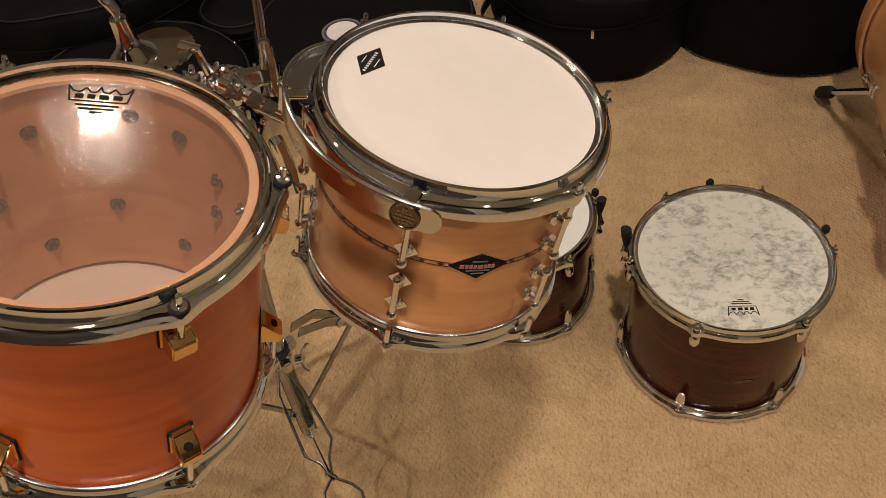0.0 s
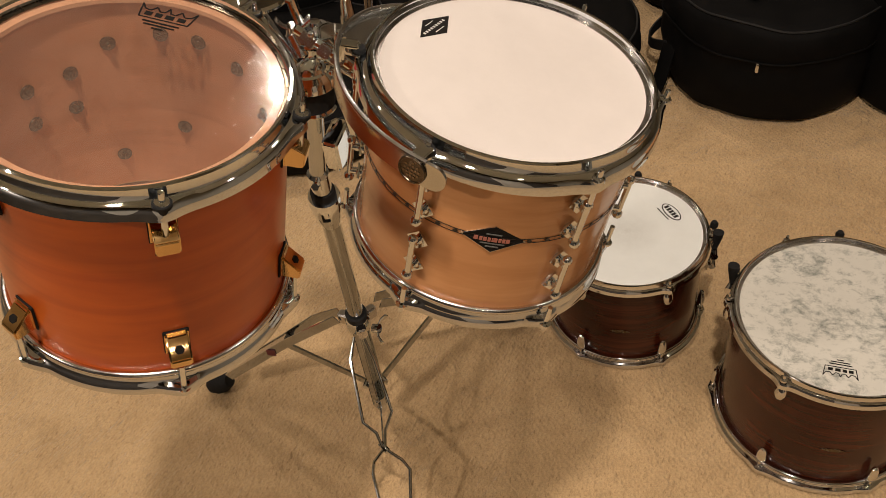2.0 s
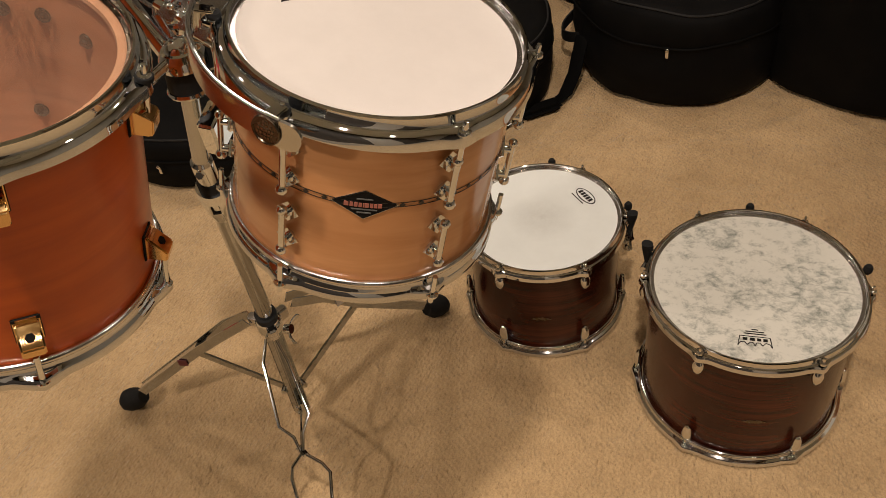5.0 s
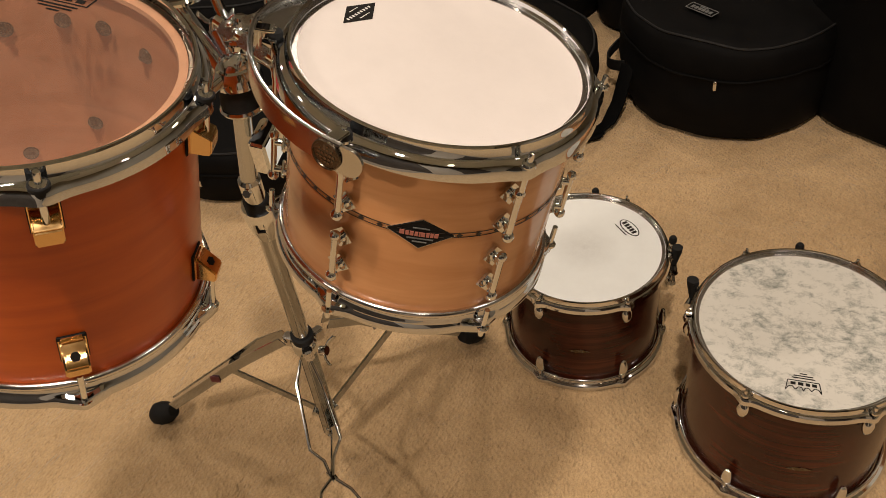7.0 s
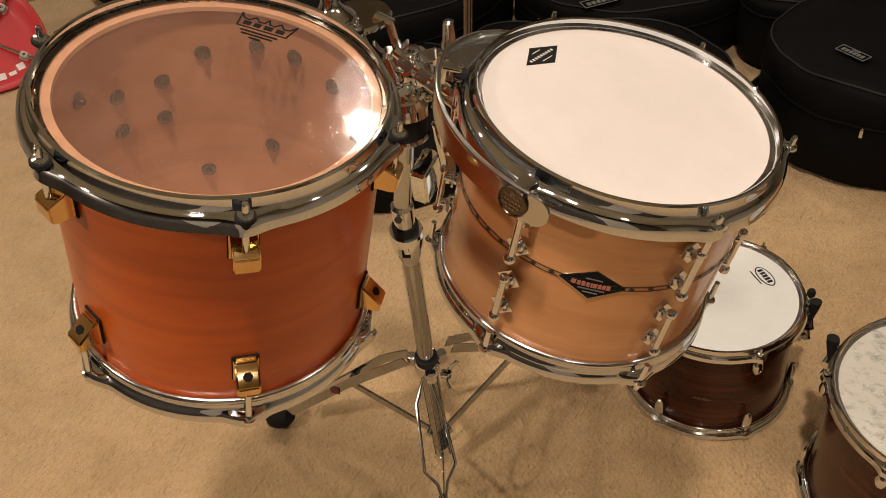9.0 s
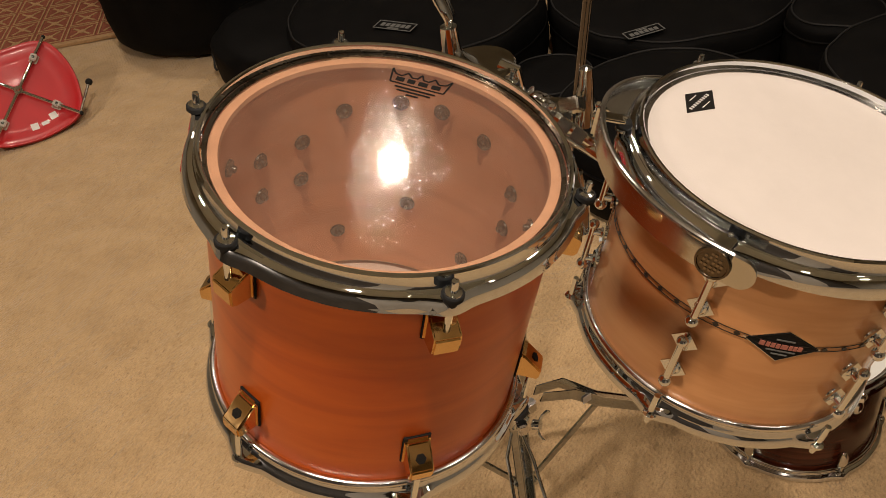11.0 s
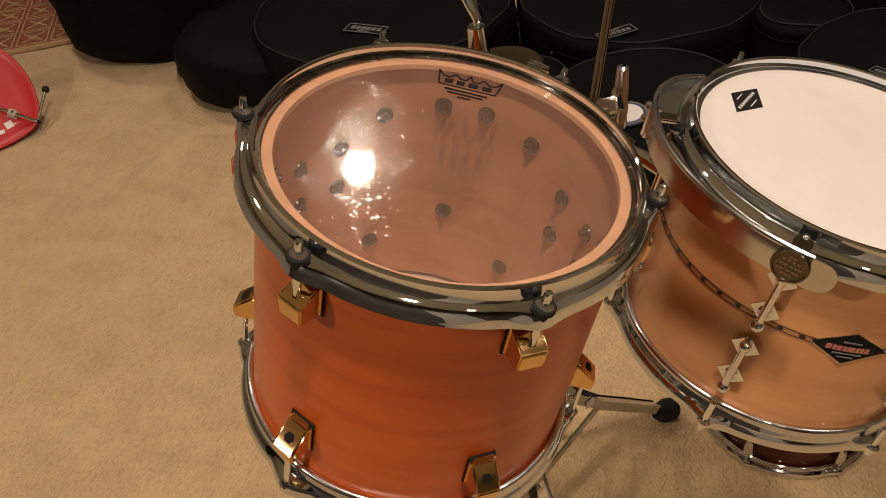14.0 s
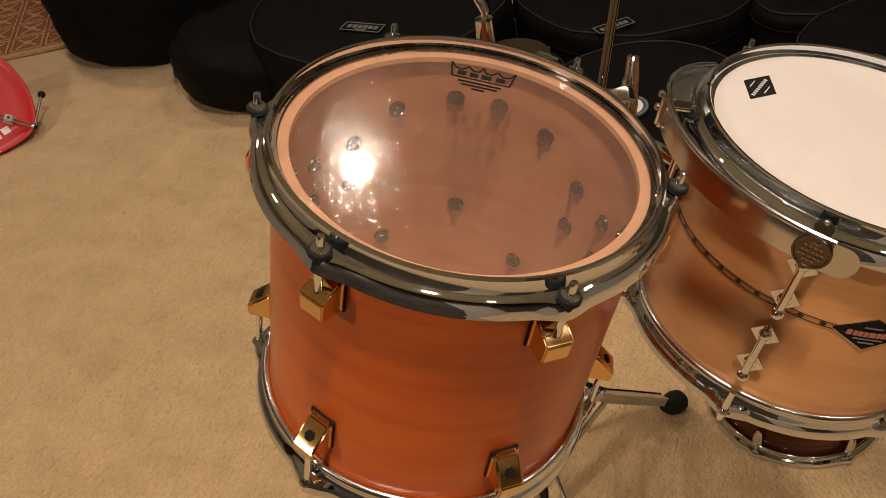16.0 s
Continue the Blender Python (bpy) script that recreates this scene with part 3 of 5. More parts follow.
def amber_tom():
    R, L, B = 0.1275, 0.251, 0.1885
    drum = thing("tom_drum", ORANGE_M, "amber stained tom with gold lugs, chrome hoops and clear head", "drum", "tom drums")
    part("shell", shell_mesh(R, 0.0065, -L + 0.020, -0.014), AMBER, drum)
    part("lining", lathe([(R - 0.0067, -L + 0.016), (R - 0.0067, -0.0150), (R - 0.0075, -0.0150), (R - 0.0075, -L + 0.016)], 128), AMBER_IN, drum, "bare reddish inner ply")
    part("bearing_edge", lathe([(R - 0.0030, -0.0125), (R - 0.0035, -0.011), (R - 0.0112, -0.0108), (R - 0.0118, -0.0145), (R - 0.0070, -0.0145)], 128), EDGE_WOOD, drum, "pale ring of the head's collar")
    part("head_channel", lathe([(R - 0.0003, -0.0094), (R - 0.0006, -0.0080), (R - 0.0036, -0.0080), (R - 0.0042, -0.0088), (R - 0.0042, -0.0094)], 128), BRONZE, drum, "dark metal channel that grips the head")
    part("batter_head", disc(R + 0.001, -0.0095, 128, 8, 0.0, 0.0), CLEAR_HEAD, drum, "clear plastic drumhead", 35, False)
    part("bottom_head", disc(R - 0.002, -L + 0.010, 96, 4), RESO_HEAD, drum, "hazy bottom drumhead")
    part("top_hoop", cast_hoop(R, ORANGE_LUGS, 0.0050, 5.2, 0.0228), CHROME, drum)
    low = part("bottom_hoop", low_hoop(R, ORANGE_LUGS, 0.0085, 9, 0.023, 0.0090), HOOP_CHROME, drum)
    low.matrix_local = Matrix.Translation((0, 0, -L))
    part("rolled_edge", low_roll(R, 0.024), SATIN, low)
    rod = rod_mesh(0.004, -0.042)
    rod_me = part("tension_rod", rod, CHROME, drum).data
    gold = part("lug", bent_lug(0, 0.034, 1), GOLD, drum).data
    gold_low = part("lug", bent_lug(0, 0.034, -1), GOLD, drum).data
    gask = part("gasket", box(0.0222, 0.0018, 0.0310, 0.0008), RUBBER, drum).data
    wash = turned([(0.0001, 0.0070), (0.0026, 0.0066), (0.0031, 0.003), (0.0068, 0.0024), (0.0072, 0.0006), (0.0001, 0)], 16)
    wash_me = part("inner_screw", wash, SCREW, drum).data
    sock = part("socket", turned([(0.0001, 0.0004), (0.0042, 0.0004), (0.0042, -0.001), (0.0001, -0.001)], 6), BLACK, drum).data
    nut = turned([(0.0001, 0.001), (0.0052, 0.0008), (0.0058, 0), (0.0058, -0.003), (0.0036, -0.0035), (0.0030, -0.012), (0.0001, -0.012)], 14)
    nut_me = part("rod_collar", nut, RUBBER, drum).data
    first = [o for o in drum.children if o.name.split(".")[0] in ("tension_rod", "lug", "gasket", "inner_screw", "socket", "rod_collar")]
    for o in first:
        bpy.data.objects.remove(o)
    for g in ORANGE_LUGS:
        share("tension_rod", rod_me, drum, at_azimuth(R + 0.0135, g))
        share("rod_collar", nut_me, drum, at_azimuth(R + 0.0135, g, -0.007) @ Matrix.Diagonal((1.25, 1.25, 1.0, 1)))
        lug = share("lug", gold, drum, at_azimuth(R, g, -0.0455))
        share("gasket", gask, drum, at_azimuth(R + 0.0006, g, -0.0455))
        low_lug = share("lug", gold_low, drum, at_azimuth(R, g, -B))
        share("gasket", gask, drum, at_azimuth(R + 0.0006, g, -B))
        share("socket", sock, low_lug, Matrix.Translation((0, 0.0138, 0.0039)) @ Matrix.Rotation(radians(-51), 4, "X"))
        share("tension_rod", rod_me, drum, at_azimuth(R + 0.0135, g, -L) @ Matrix.Rotation(math.pi, 4, "X"))
        for z in (-0.058, -0.193):
            share("inner_screw", wash_me, drum, at_azimuth(R - 0.0076, g, z) @ Matrix.Rotation(radians(90), 4, "X"))
    square = [(170.3, -0.081), (149.2, -0.082), (170.0, -0.118), (149.5, -0.121), (51.5, -0.083), (52.0, -0.122), (32.0, -0.084), (32.0, -0.122)]
    for g, z in square + [(109, -0.048), (92, -0.048), (101.5, -0.155)]:
        share("inner_screw", wash_me, drum, at_azimuth(R - 0.0076, g, z) @ Matrix.Rotation(radians(90), 4, "X"))
    m = Matrix.Translation((-0.0175, 0.0925, 0)) @ Matrix.Rotation(radians(8), 4, "Z")
    crown_logo(drum, -0.0092, m, 0.049, BLACK)


# clear maple tom
MAPLE_M = axis_frame((0.1133, 0.8545, 0.9467), (0.2421, 0.0448, 0.9692))
MAPLE_LUGS = [-105 + 60 * i for i in range(6)]


def tube_lug():
    """Tube lug: a tube with ball ends on two posts; local y outward, z along the tube."""
    bm = sweep([(0, 0.013, -0.024), (0, 0.013, 0.024)], 0.0030, 14)
    ball(0.0056, (0, 0.013, -0.024), bm)
    ball(0.0048, (0, 0.013, 0.024), bm)
    for z in (-0.016, 0.016):
        sweep([(0, 0.0, z), (0, 0.004, z), (0, 0.0055, z), (0, 0.012, z)], [0.0062, 0.0058, 0.0036, 0.0036], 12, bm)
    return bm


def maple_tom():
    R, L = 0.128, 0.213
    drum = thing("tom_drum", MAPLE_M, "clear lacquered maple tom with tube lugs and coated white head", "drum", "tom drums")
    part("shell", shell_mesh(R, 0.007, -L + 0.02, -0.013), MAPLE, drum)
    part("batter_head", disc(R + 0.001, -0.0095, 128, 6), WHITE_HEAD, drum, "coated white drumhead")
    part("head_flange", lathe([(R - 0.0002, -0.0125), (R - 0.0002, -0.0088), (R - 0.005, -0.0088), (R - 0.005, -0.0125)], 128), CHROME_DULL, drum)
    part("bottom_head", disc(R - 0.002, -L + 0.010, 96, 4), WHITE_HEAD, drum)
    part("top_hoop", cast_hoop(R, MAPLE_LUGS, 0.0040, 4.8, 0.0265, 0.0125), CHROME, drum)
    low = part("bottom_hoop", low_hoop(R, MAPLE_LUGS, 0.0070, 8, 0.023, 0.0080), HOOP_CHROME, drum)
    low.matrix_local = Matrix.Translation((0, 0, -L))
    part("rolled_edge", low_roll(R, 0.024), SATIN, low)
    rod_me = part("tension_rod", rod_mesh(-0.001, -0.052), CHROME, drum).data
    low_rod = part("tension_rod", rod_mesh(0.006, -0.030), CHROME, drum).data
    lug_me = part("lug", tube_lug(), CHROME, drum).data
    dia = prism([(-0.0115, 0), (0, -0.0115), (0.0115, 0), (0, 0.0115)], 0.0018, Matrix.Rotation(radians(90), 4, "X") @ Matrix.Translation((0, 0, -0.0022)))
    dia_me = part("lug_plate", dia, CHROME, drum, smooth=0).data
    for o in [o for o in drum.children if o.name.split(".")[0] in ("tension_rod", "lug", "lug_plate")]:
        bpy.data.objects.remove(o)
    for g in MAPLE_LUGS:
        share("tension_rod", rod_me, drum, at_azimuth(R + 0.0145, g))
        share("tension_rod", low_rod, drum, at_azimuth(R + 0.0145, g, -L) @ Matrix.Rotation(math.pi, 4, "X"))
        for z in (-0.067, -0.139):
            lug = share("lug", lug_me, drum, at_azimuth(R + 0.0005, g, z))
            for dz in (-0.016, 0.016):
                share("lug_plate", dia_me, lug, Matrix.Translation((0, 0.0022, dz)))
    # inlay: two thin lines with diamonds between them
    zi = -0.0945
    for dz in (-0.0023, 0.0023):
        part("inlay_line", lathe([(R + 0.0004, zi + dz - 0.00026), (R + 0.0009, zi + dz - 0.00026), (R + 0.0009, zi + dz + 0.00026), (R + 0.0004, zi + dz + 0.00026)], 128), INLAY, drum)
    first = None
    for i in range(48):
        g = -76 + i * 7.5
        if abs((g + 75.6 + 180) % 360 - 180) < 13:
            continue
        if first is None:
            bm = on_shell([(-0.0027, 0), (0, -0.0024), (0.0027, 0), (0, 0.0024)], R + 0.0005, 0, zi, 0.0006)
            first = part("inlay_diamond", bm, INLAY, drum, smooth=0)
            first.matrix_local = Matrix.Rotation(radians(g), 4, "Z")
        else:
            share("inlay_diamond", first.data, drum, Matrix.Rotation(radians(g), 4, "Z"))
    g = -75.6
    edge = on_shell([(-0.0295, 0), (0, -0.0165), (0.0295, 0), (0, 0.0165)], R + 0.0005, g, zi, 0.0010)
    badge = part("badge", edge, STEEL, drum, "black diamond badge with a pale rim", smooth=0)
    part("badge_face", on_shell([(-0.0278, 0), (0, -0.0155), (0.0278, 0), (0, 0.0155)], R + 0.0013, g, zi, 0.0006), BLACK, badge, smooth=0)
    bm = bmesh.new()
    x = -0.0175
    for w in (0.0050, 0.0036, 0.0040, 0.0036, 0.0016, 0.0044, 0.0034, 0.0034, 0.0042):
        on_shell([(x, -0.0022), (x + w * 0.78, -0.0022), (x + w * 0.78, 0.0024), (x, 0.0024)], R + 0.0017, g, zi, 0.0005, bm)
        x += w
    part("badge_lettering", bm, LOGO_RED, badge, smooth=0)
    bm = bmesh.new()
    for y, w in ((-0.0052, 0.011), (0.0066, 0.007), (-0.0086, 0.006)):
        on_shell([(-w, y - 0.0006), (w, y - 0.0006), (w, y + 0.0006), (-w, y + 0.0006)], R + 0.0017, g, zi, 0.0005, bm)
    part("badge_small_print", bm, LABEL_GREY, badge, smooth=0)
    # printed decal on the head
    m = Matrix.Translation((-0.0886, 0.0345, -0.0093))
    part("head_decal", prism([(-0.0135, 0.0038), (0.0065, 0.0245), (0.0138, -0.0035), (-0.0062, -0.0240)], 0.0003, m), BLACK, drum, "black square printed decal", smooth=0)
    bm = bmesh.new()
    lm = m @ Matrix.Translation((0, 0, 0.0003)) @ Matrix.Rotation(radians(74), 4, "Z")
    for i in range(9):
        x = -0.0175 + i * 0.0039
        prism([(x, -0.0014), (x + 0.0018, -0.0014), (x + 0.0018, 0.0014), (x, 0.0014)], 0.0002, lm, bm)
    for y, w in ((-0.0062, 0.007), (0.0066, 0.006)):
        prism([(-w, y - 0.0005), (w, y - 0.0003), (w, y + 0.0003), (-w, y + 0.0003)], 0.0002, lm, bm)
    part("decal_lettering", bm, STICKER, drum, smooth=0)
    # suspension band round the far half
    rb, h = R + 0.0315, 0.0275

    def close_in(a, k, r, z):
        f = min(1.0, max(0.0, (a - 152) / 42))
        return -0.0185 * (1 - f) ** 2, -0.0140 * (1 - f) ** 1.5
    pro = [(rb, -0.003), (rb + 0.0006, -0.0020), (rb + 0.0016, -0.0016), (rb + 0.0027, -0.0021), (rb + 0.0032, -0.0034), (rb + 0.0033, -0.0140), (rb + 0.0030, -h + 0.002), (rb + 0.0020, -h + 0.001), (rb, -h + 0.001)]
    band = part("suspension_band", lathe(pro, 120, True, close_in, 152, 258.8), STEEL, drum, "brushed steel suspension band")
    lip = [(rb + 0.0016 + 0.0024 * math.cos(k * math.pi / 5), -0.0026 + 0.0024 * math.sin(k * math.pi / 5)) for k in range(10)]
    part("band_lip", lathe(lip, 120, True, close_in, 152, 258.8), SATIN, band, "pale rounded upper lip")
    shelf = [(rb + 0.0006, -0.0080), (rb - 0.0080, -0.0105), (R + 0.0150, -0.0125), (R + 0.0125, -0.0135), (R + 0.0125, -0.0150), (rb + 0.0006, -0.0100)]
    part("mount_shelf", lathe(shelf, 60, True, close_in, 152, 191), STEEL, band, "polished plate between band and hoop")
    joint = box(0.007, 0.010, 0.030, 0.0025)
    part("band_joint", joint, CHROME, band).matrix_local = at_azimuth(rb + 0.001, 191.5, -0.016)
    for dz in (-0.008, -0.020):
        part("joint_rivet", ball(0.0032, (0, 0, 0)), CHROME, band).matrix_local = at_azimuth(rb + 0.005, 187.5, dz)
    a = 258.4
    tab = [(-0.012, -0.0125), (0.006, -0.0125)] + [(0.006 + 0.0115 * math.cos(k * math.pi / 10), 0.0125 * math.sin(k * math.pi / 10)) for k in range(-4, 5)] + [(0.006, 0.0125), (-0.012, 0.0125)]
    part("band_tab", on_shell(tab, rb + 0.0004, a + 1.0, -0.0145, 0.0030), STEEL, band, "rounded brushed steel tab")
    dm = at_azimuth(rb + 0.0034, 255, -0.0150) @ Matrix.Rotation(radians(-90), 4, "X")
    seal = part("round_badge", turned([(0.0001, 0.0012), (0.0108, 0.0012), (0.0112, 0.0020), (0.0126, 0.0020), (0.0131, 0.0008), (0.0131, 0), (0.0001, 0)], 40), BRONZE, band, "dark embossed round badge")
    seal.matrix_local = dm
    bm = bmesh.new()
    for y, xs in ((0.0062, (-0.003, 0.0, 0.003)), (0.0030, (-0.0065, -0.0035, 0.0, 0.004, 0.007)), (-0.0010, (-0.007, -0.004, -0.001, 0.003, 0.006)), (-0.0048, (-0.005, -0.0015, 0.002, 0.0055)), (-0.0078, (-0.001, 0.0015))):
        for x in xs:
            prism([(x - 0.0011, y - 0.0009), (x + 0.0009, y - 0.0012), (x + 0.0012, y + 0.0010), (x - 0.0008, y + 0.0011)], 0.0006, Matrix.Translation((0, 0, 0.0012)), bm)
    part("embossing", bm, EMBOSS, seal, smooth=0)
    for g in (195, 255):
        br = box(0.012, 0.017, 0.003, 0.001)
        part("band_bracket", br, CHROME, band).matrix_local = at_azimuth(R + 0.0225, g, -0.004)
        part("rubber_grommet", turned([(0.0001, 0.004), (0.006, 0.004), (0.007, 0.001), (0.006, -0.002), (0.0001, -0.002)], 16), RUBBER, band).matrix_local = at_azimuth(R + 0.0145, g, -0.009)


def walnut_drum(at, R, H, lugs, head, label, lug_len, mount):
    drum = thing("small_drum", Matrix.Translation(at), label, "drum", "drums on the carpet")
    part("shell", lathe([(R - 0.002, 0.012), (R - 0.002, H - 0.012), (R - 0.009, H - 0.011), (R - 0.009, 0.012)], 128), WALNUT, drum)
    part("batter_head", disc(R + 0.001, H - 0.0095, 128, 6), head, drum)
    part("bottom_head", disc(R - 0.002, 0.010, 96, 3), RESO_HEAD, drum)
    part("top_hoop", cast_hoop(R, lugs, 0.0075, 3.4, 0.023, 0.009), NICKEL, drum).matrix_local = Matrix.Translation((0, 0, H))
    part("head_flange", lathe([(R - 0.0002, H - 0.0125), (R - 0.0002, H - 0.0082), (R - 0.0062, H - 0.0086), (R - 0.0062, H - 0.0125)], 128), CHROME_DULL, drum, "grey metal head flange")
    low = part("bottom_hoop", low_hoop(R, lugs, 0.006, 7, 0.021, 0.0125), NICKEL, drum)
    part("rolled_edge", low_roll(R, 0.019), NICKEL, low)
    rod_me = part("tension_rod", rod_mesh(0.004, -0.03), NICKEL, drum).data
    claw = turned([(0.0001, 0.024), (0.0040, 0.022), (0.0062, 0.014), (0.0074, 0.004), (0.0070, -0.004), (0.0050, -0.010), (0.0001, -0.012)], 16)
    for v in claw.verts:
        v.co.y = v.co.y * 0.8 + 0.0055 + 0.0025 * math.sin((v.co.z + 0.012) * 70)
    lug_me = part("lug", claw, NICKEL, drum).data
    for o in [o for o in drum.children if o.name.split(".")[0] in ("tension_rod", "lug")]:
        bpy.data.objects.remove(o)
    for g in lugs:
        share("tension_rod", rod_me, drum, at_azimuth(R + 0.0095, g, H))
        share("lug", lug_me, drum, at_azimuth(R - 0.002, g, H - 0.040) @ Matrix.Rotation(math.pi, 4, "Y") @ Matrix.Diagonal((1.3, 1.3, 0.85, 1)))
        share("lug", lug_me, drum, at_azimuth(R - 0.001, g, 0.036) @ Matrix.Diagonal((1.25, 1.25, 1.15, 1)))
        share("tension_rod", rod_me, drum, at_azimuth(R + 0.0095, g, 0.001) @ Matrix.Rotation(math.pi, 4, "X") @ Matrix.Diagonal((1, 1, 0.9, 1)) @ Matrix.Translation((0, 0, -0.004)))
    part("vent_badge", on_shell([(-0.020, -0.002), (-0.008, -0.004), (0.008, -0.004), (0.020, -0.002), (0.008, 0.004), (-0.008, 0.004)], R - 0.0018, -84, H * 0.42, 0.0008), BRONZE, drum, "dark worn oval badge")
    for g in (mount or 150, 18, 92):
        k = part("rubber_knob", turned([(0.0001, 0.009), (0.005, 0.008), (0.0075, 0.003), (0.007, -0.004), (0.004, -0.009), (0.0001, -0.010)], 16), RUBBER, drum)
        k.matrix_local = at_azimuth(R + 0.017, g, H - 0.010)
        part("knob_stem", sweep([(0, -0.008, -0.004), (0, 0, -0.006)], 0.003, 8), NICKEL, k)
    if mount is not None:
        bm = box(0.030, 0.012, 0.052, 0.004, Matrix.Translation((0, 0.006, 0)))
        sweep([(-0.016, 0.014, 0.012), (0.016, 0.014, 0.012)], 0.007, 14, bm)
        sweep([(-0.014, 0.014, -0.014), (0.014, 0.014, -0.014)], 0.006, 14, bm)
        mb = part("mount_bracket", bm, NICKEL, drum)
        mb.matrix_local = at_azimuth(R - 0.002, mount, H - 0.062) @ Matrix.Diagonal((1.15, 1.25, 1.1, 1))
        bm = sweep([(0, 0.014, 0.02), (0, 0.018, 0.045), (0, 0.018, 0.055)], [0.006, 0.007, 0.008], 12)
        part("knob", bm, RUBBER, mb)
    return drum


MARBLE_AT, WHITE_AT = (0.5244, 1.2347, 0.0), (0.1556, 1.3917, 0.0)


def floor_drums():
    d = walnut_drum(MARBLE_AT, 0.165, 0.27, [-118 + 60 * i for i in range(6)], MARBLE_HEAD,
                    "dark walnut drum with mottled grey skin head standing on carpet", 0.03, 160)
    m = Matrix.Translation((-0.002, -0.118, 0)) @ Matrix.Rotation(radians(180), 4, "Z")
    crown_logo(d, 0.2607, m, 0.050, BLACK)
    w = walnut_drum(WHITE_AT, 0.1436, 0.23, [-112 + 60 * i for i in range(6)], WHITE_HEAD2,
                    "dark walnut drum with plain white head standing on carpet", 0.03, 8)
    m = Matrix.Translation((0.072, 0.068, 0.2208)) @ Matrix.Rotation(radians(-48), 4, "Z")
    oval = [(0.026 * math.cos(i * math.pi / 18), 0.0125 * math.sin(i * math.pi / 18)) for i in range(36)]
    part("oval_logo", prism(oval, 0.0003, m), BLACK, w, smooth=0)
    part("oval_face", prism([(x * 0.91, y * 0.84) for x, y in oval], 0.0005, m), WHITE_HEAD2, w, smooth=0)
    bm = bmesh.new()
    for x in (-0.0185, -0.0105, -0.003, 0.0045, 0.012):
        prism([(x, -0.005), (x + 0.0055, -0.005), (x + 0.0055, 0.005), (x, 0.005)], 0.0007, m, bm)
    prism([(-0.022, -0.0175), (0.014, -0.0175), (0.014, -0.0155), (-0.022, -0.0155)], 0.0003, m, bm)
    part("logo_lettering", bm, BLACK, w, smooth=0)


# ---- tripod stand ----
def stand_point(z):
    return Vector((-0.243 + 0.169 * (z - 0.28), 1.034 - 0.252 * (z - 0.28), z))


def wing_nut(r=0.006, span=0.030):
    bm = sweep([(0, 0, 0), (0, 0, 0.012)], r, 12)
    for s in (-1, 1):
        sweep([(s * 0.003, 0, 0.008), (s * span * 0.32, 0, 0.013), (s * span * 0.5, 0, 0.021), (s * span * 0.5, 0, 0.024)], [0.004, 0.0045, 0.0055, 0.002], 10, bm, 0.45)
    return bm


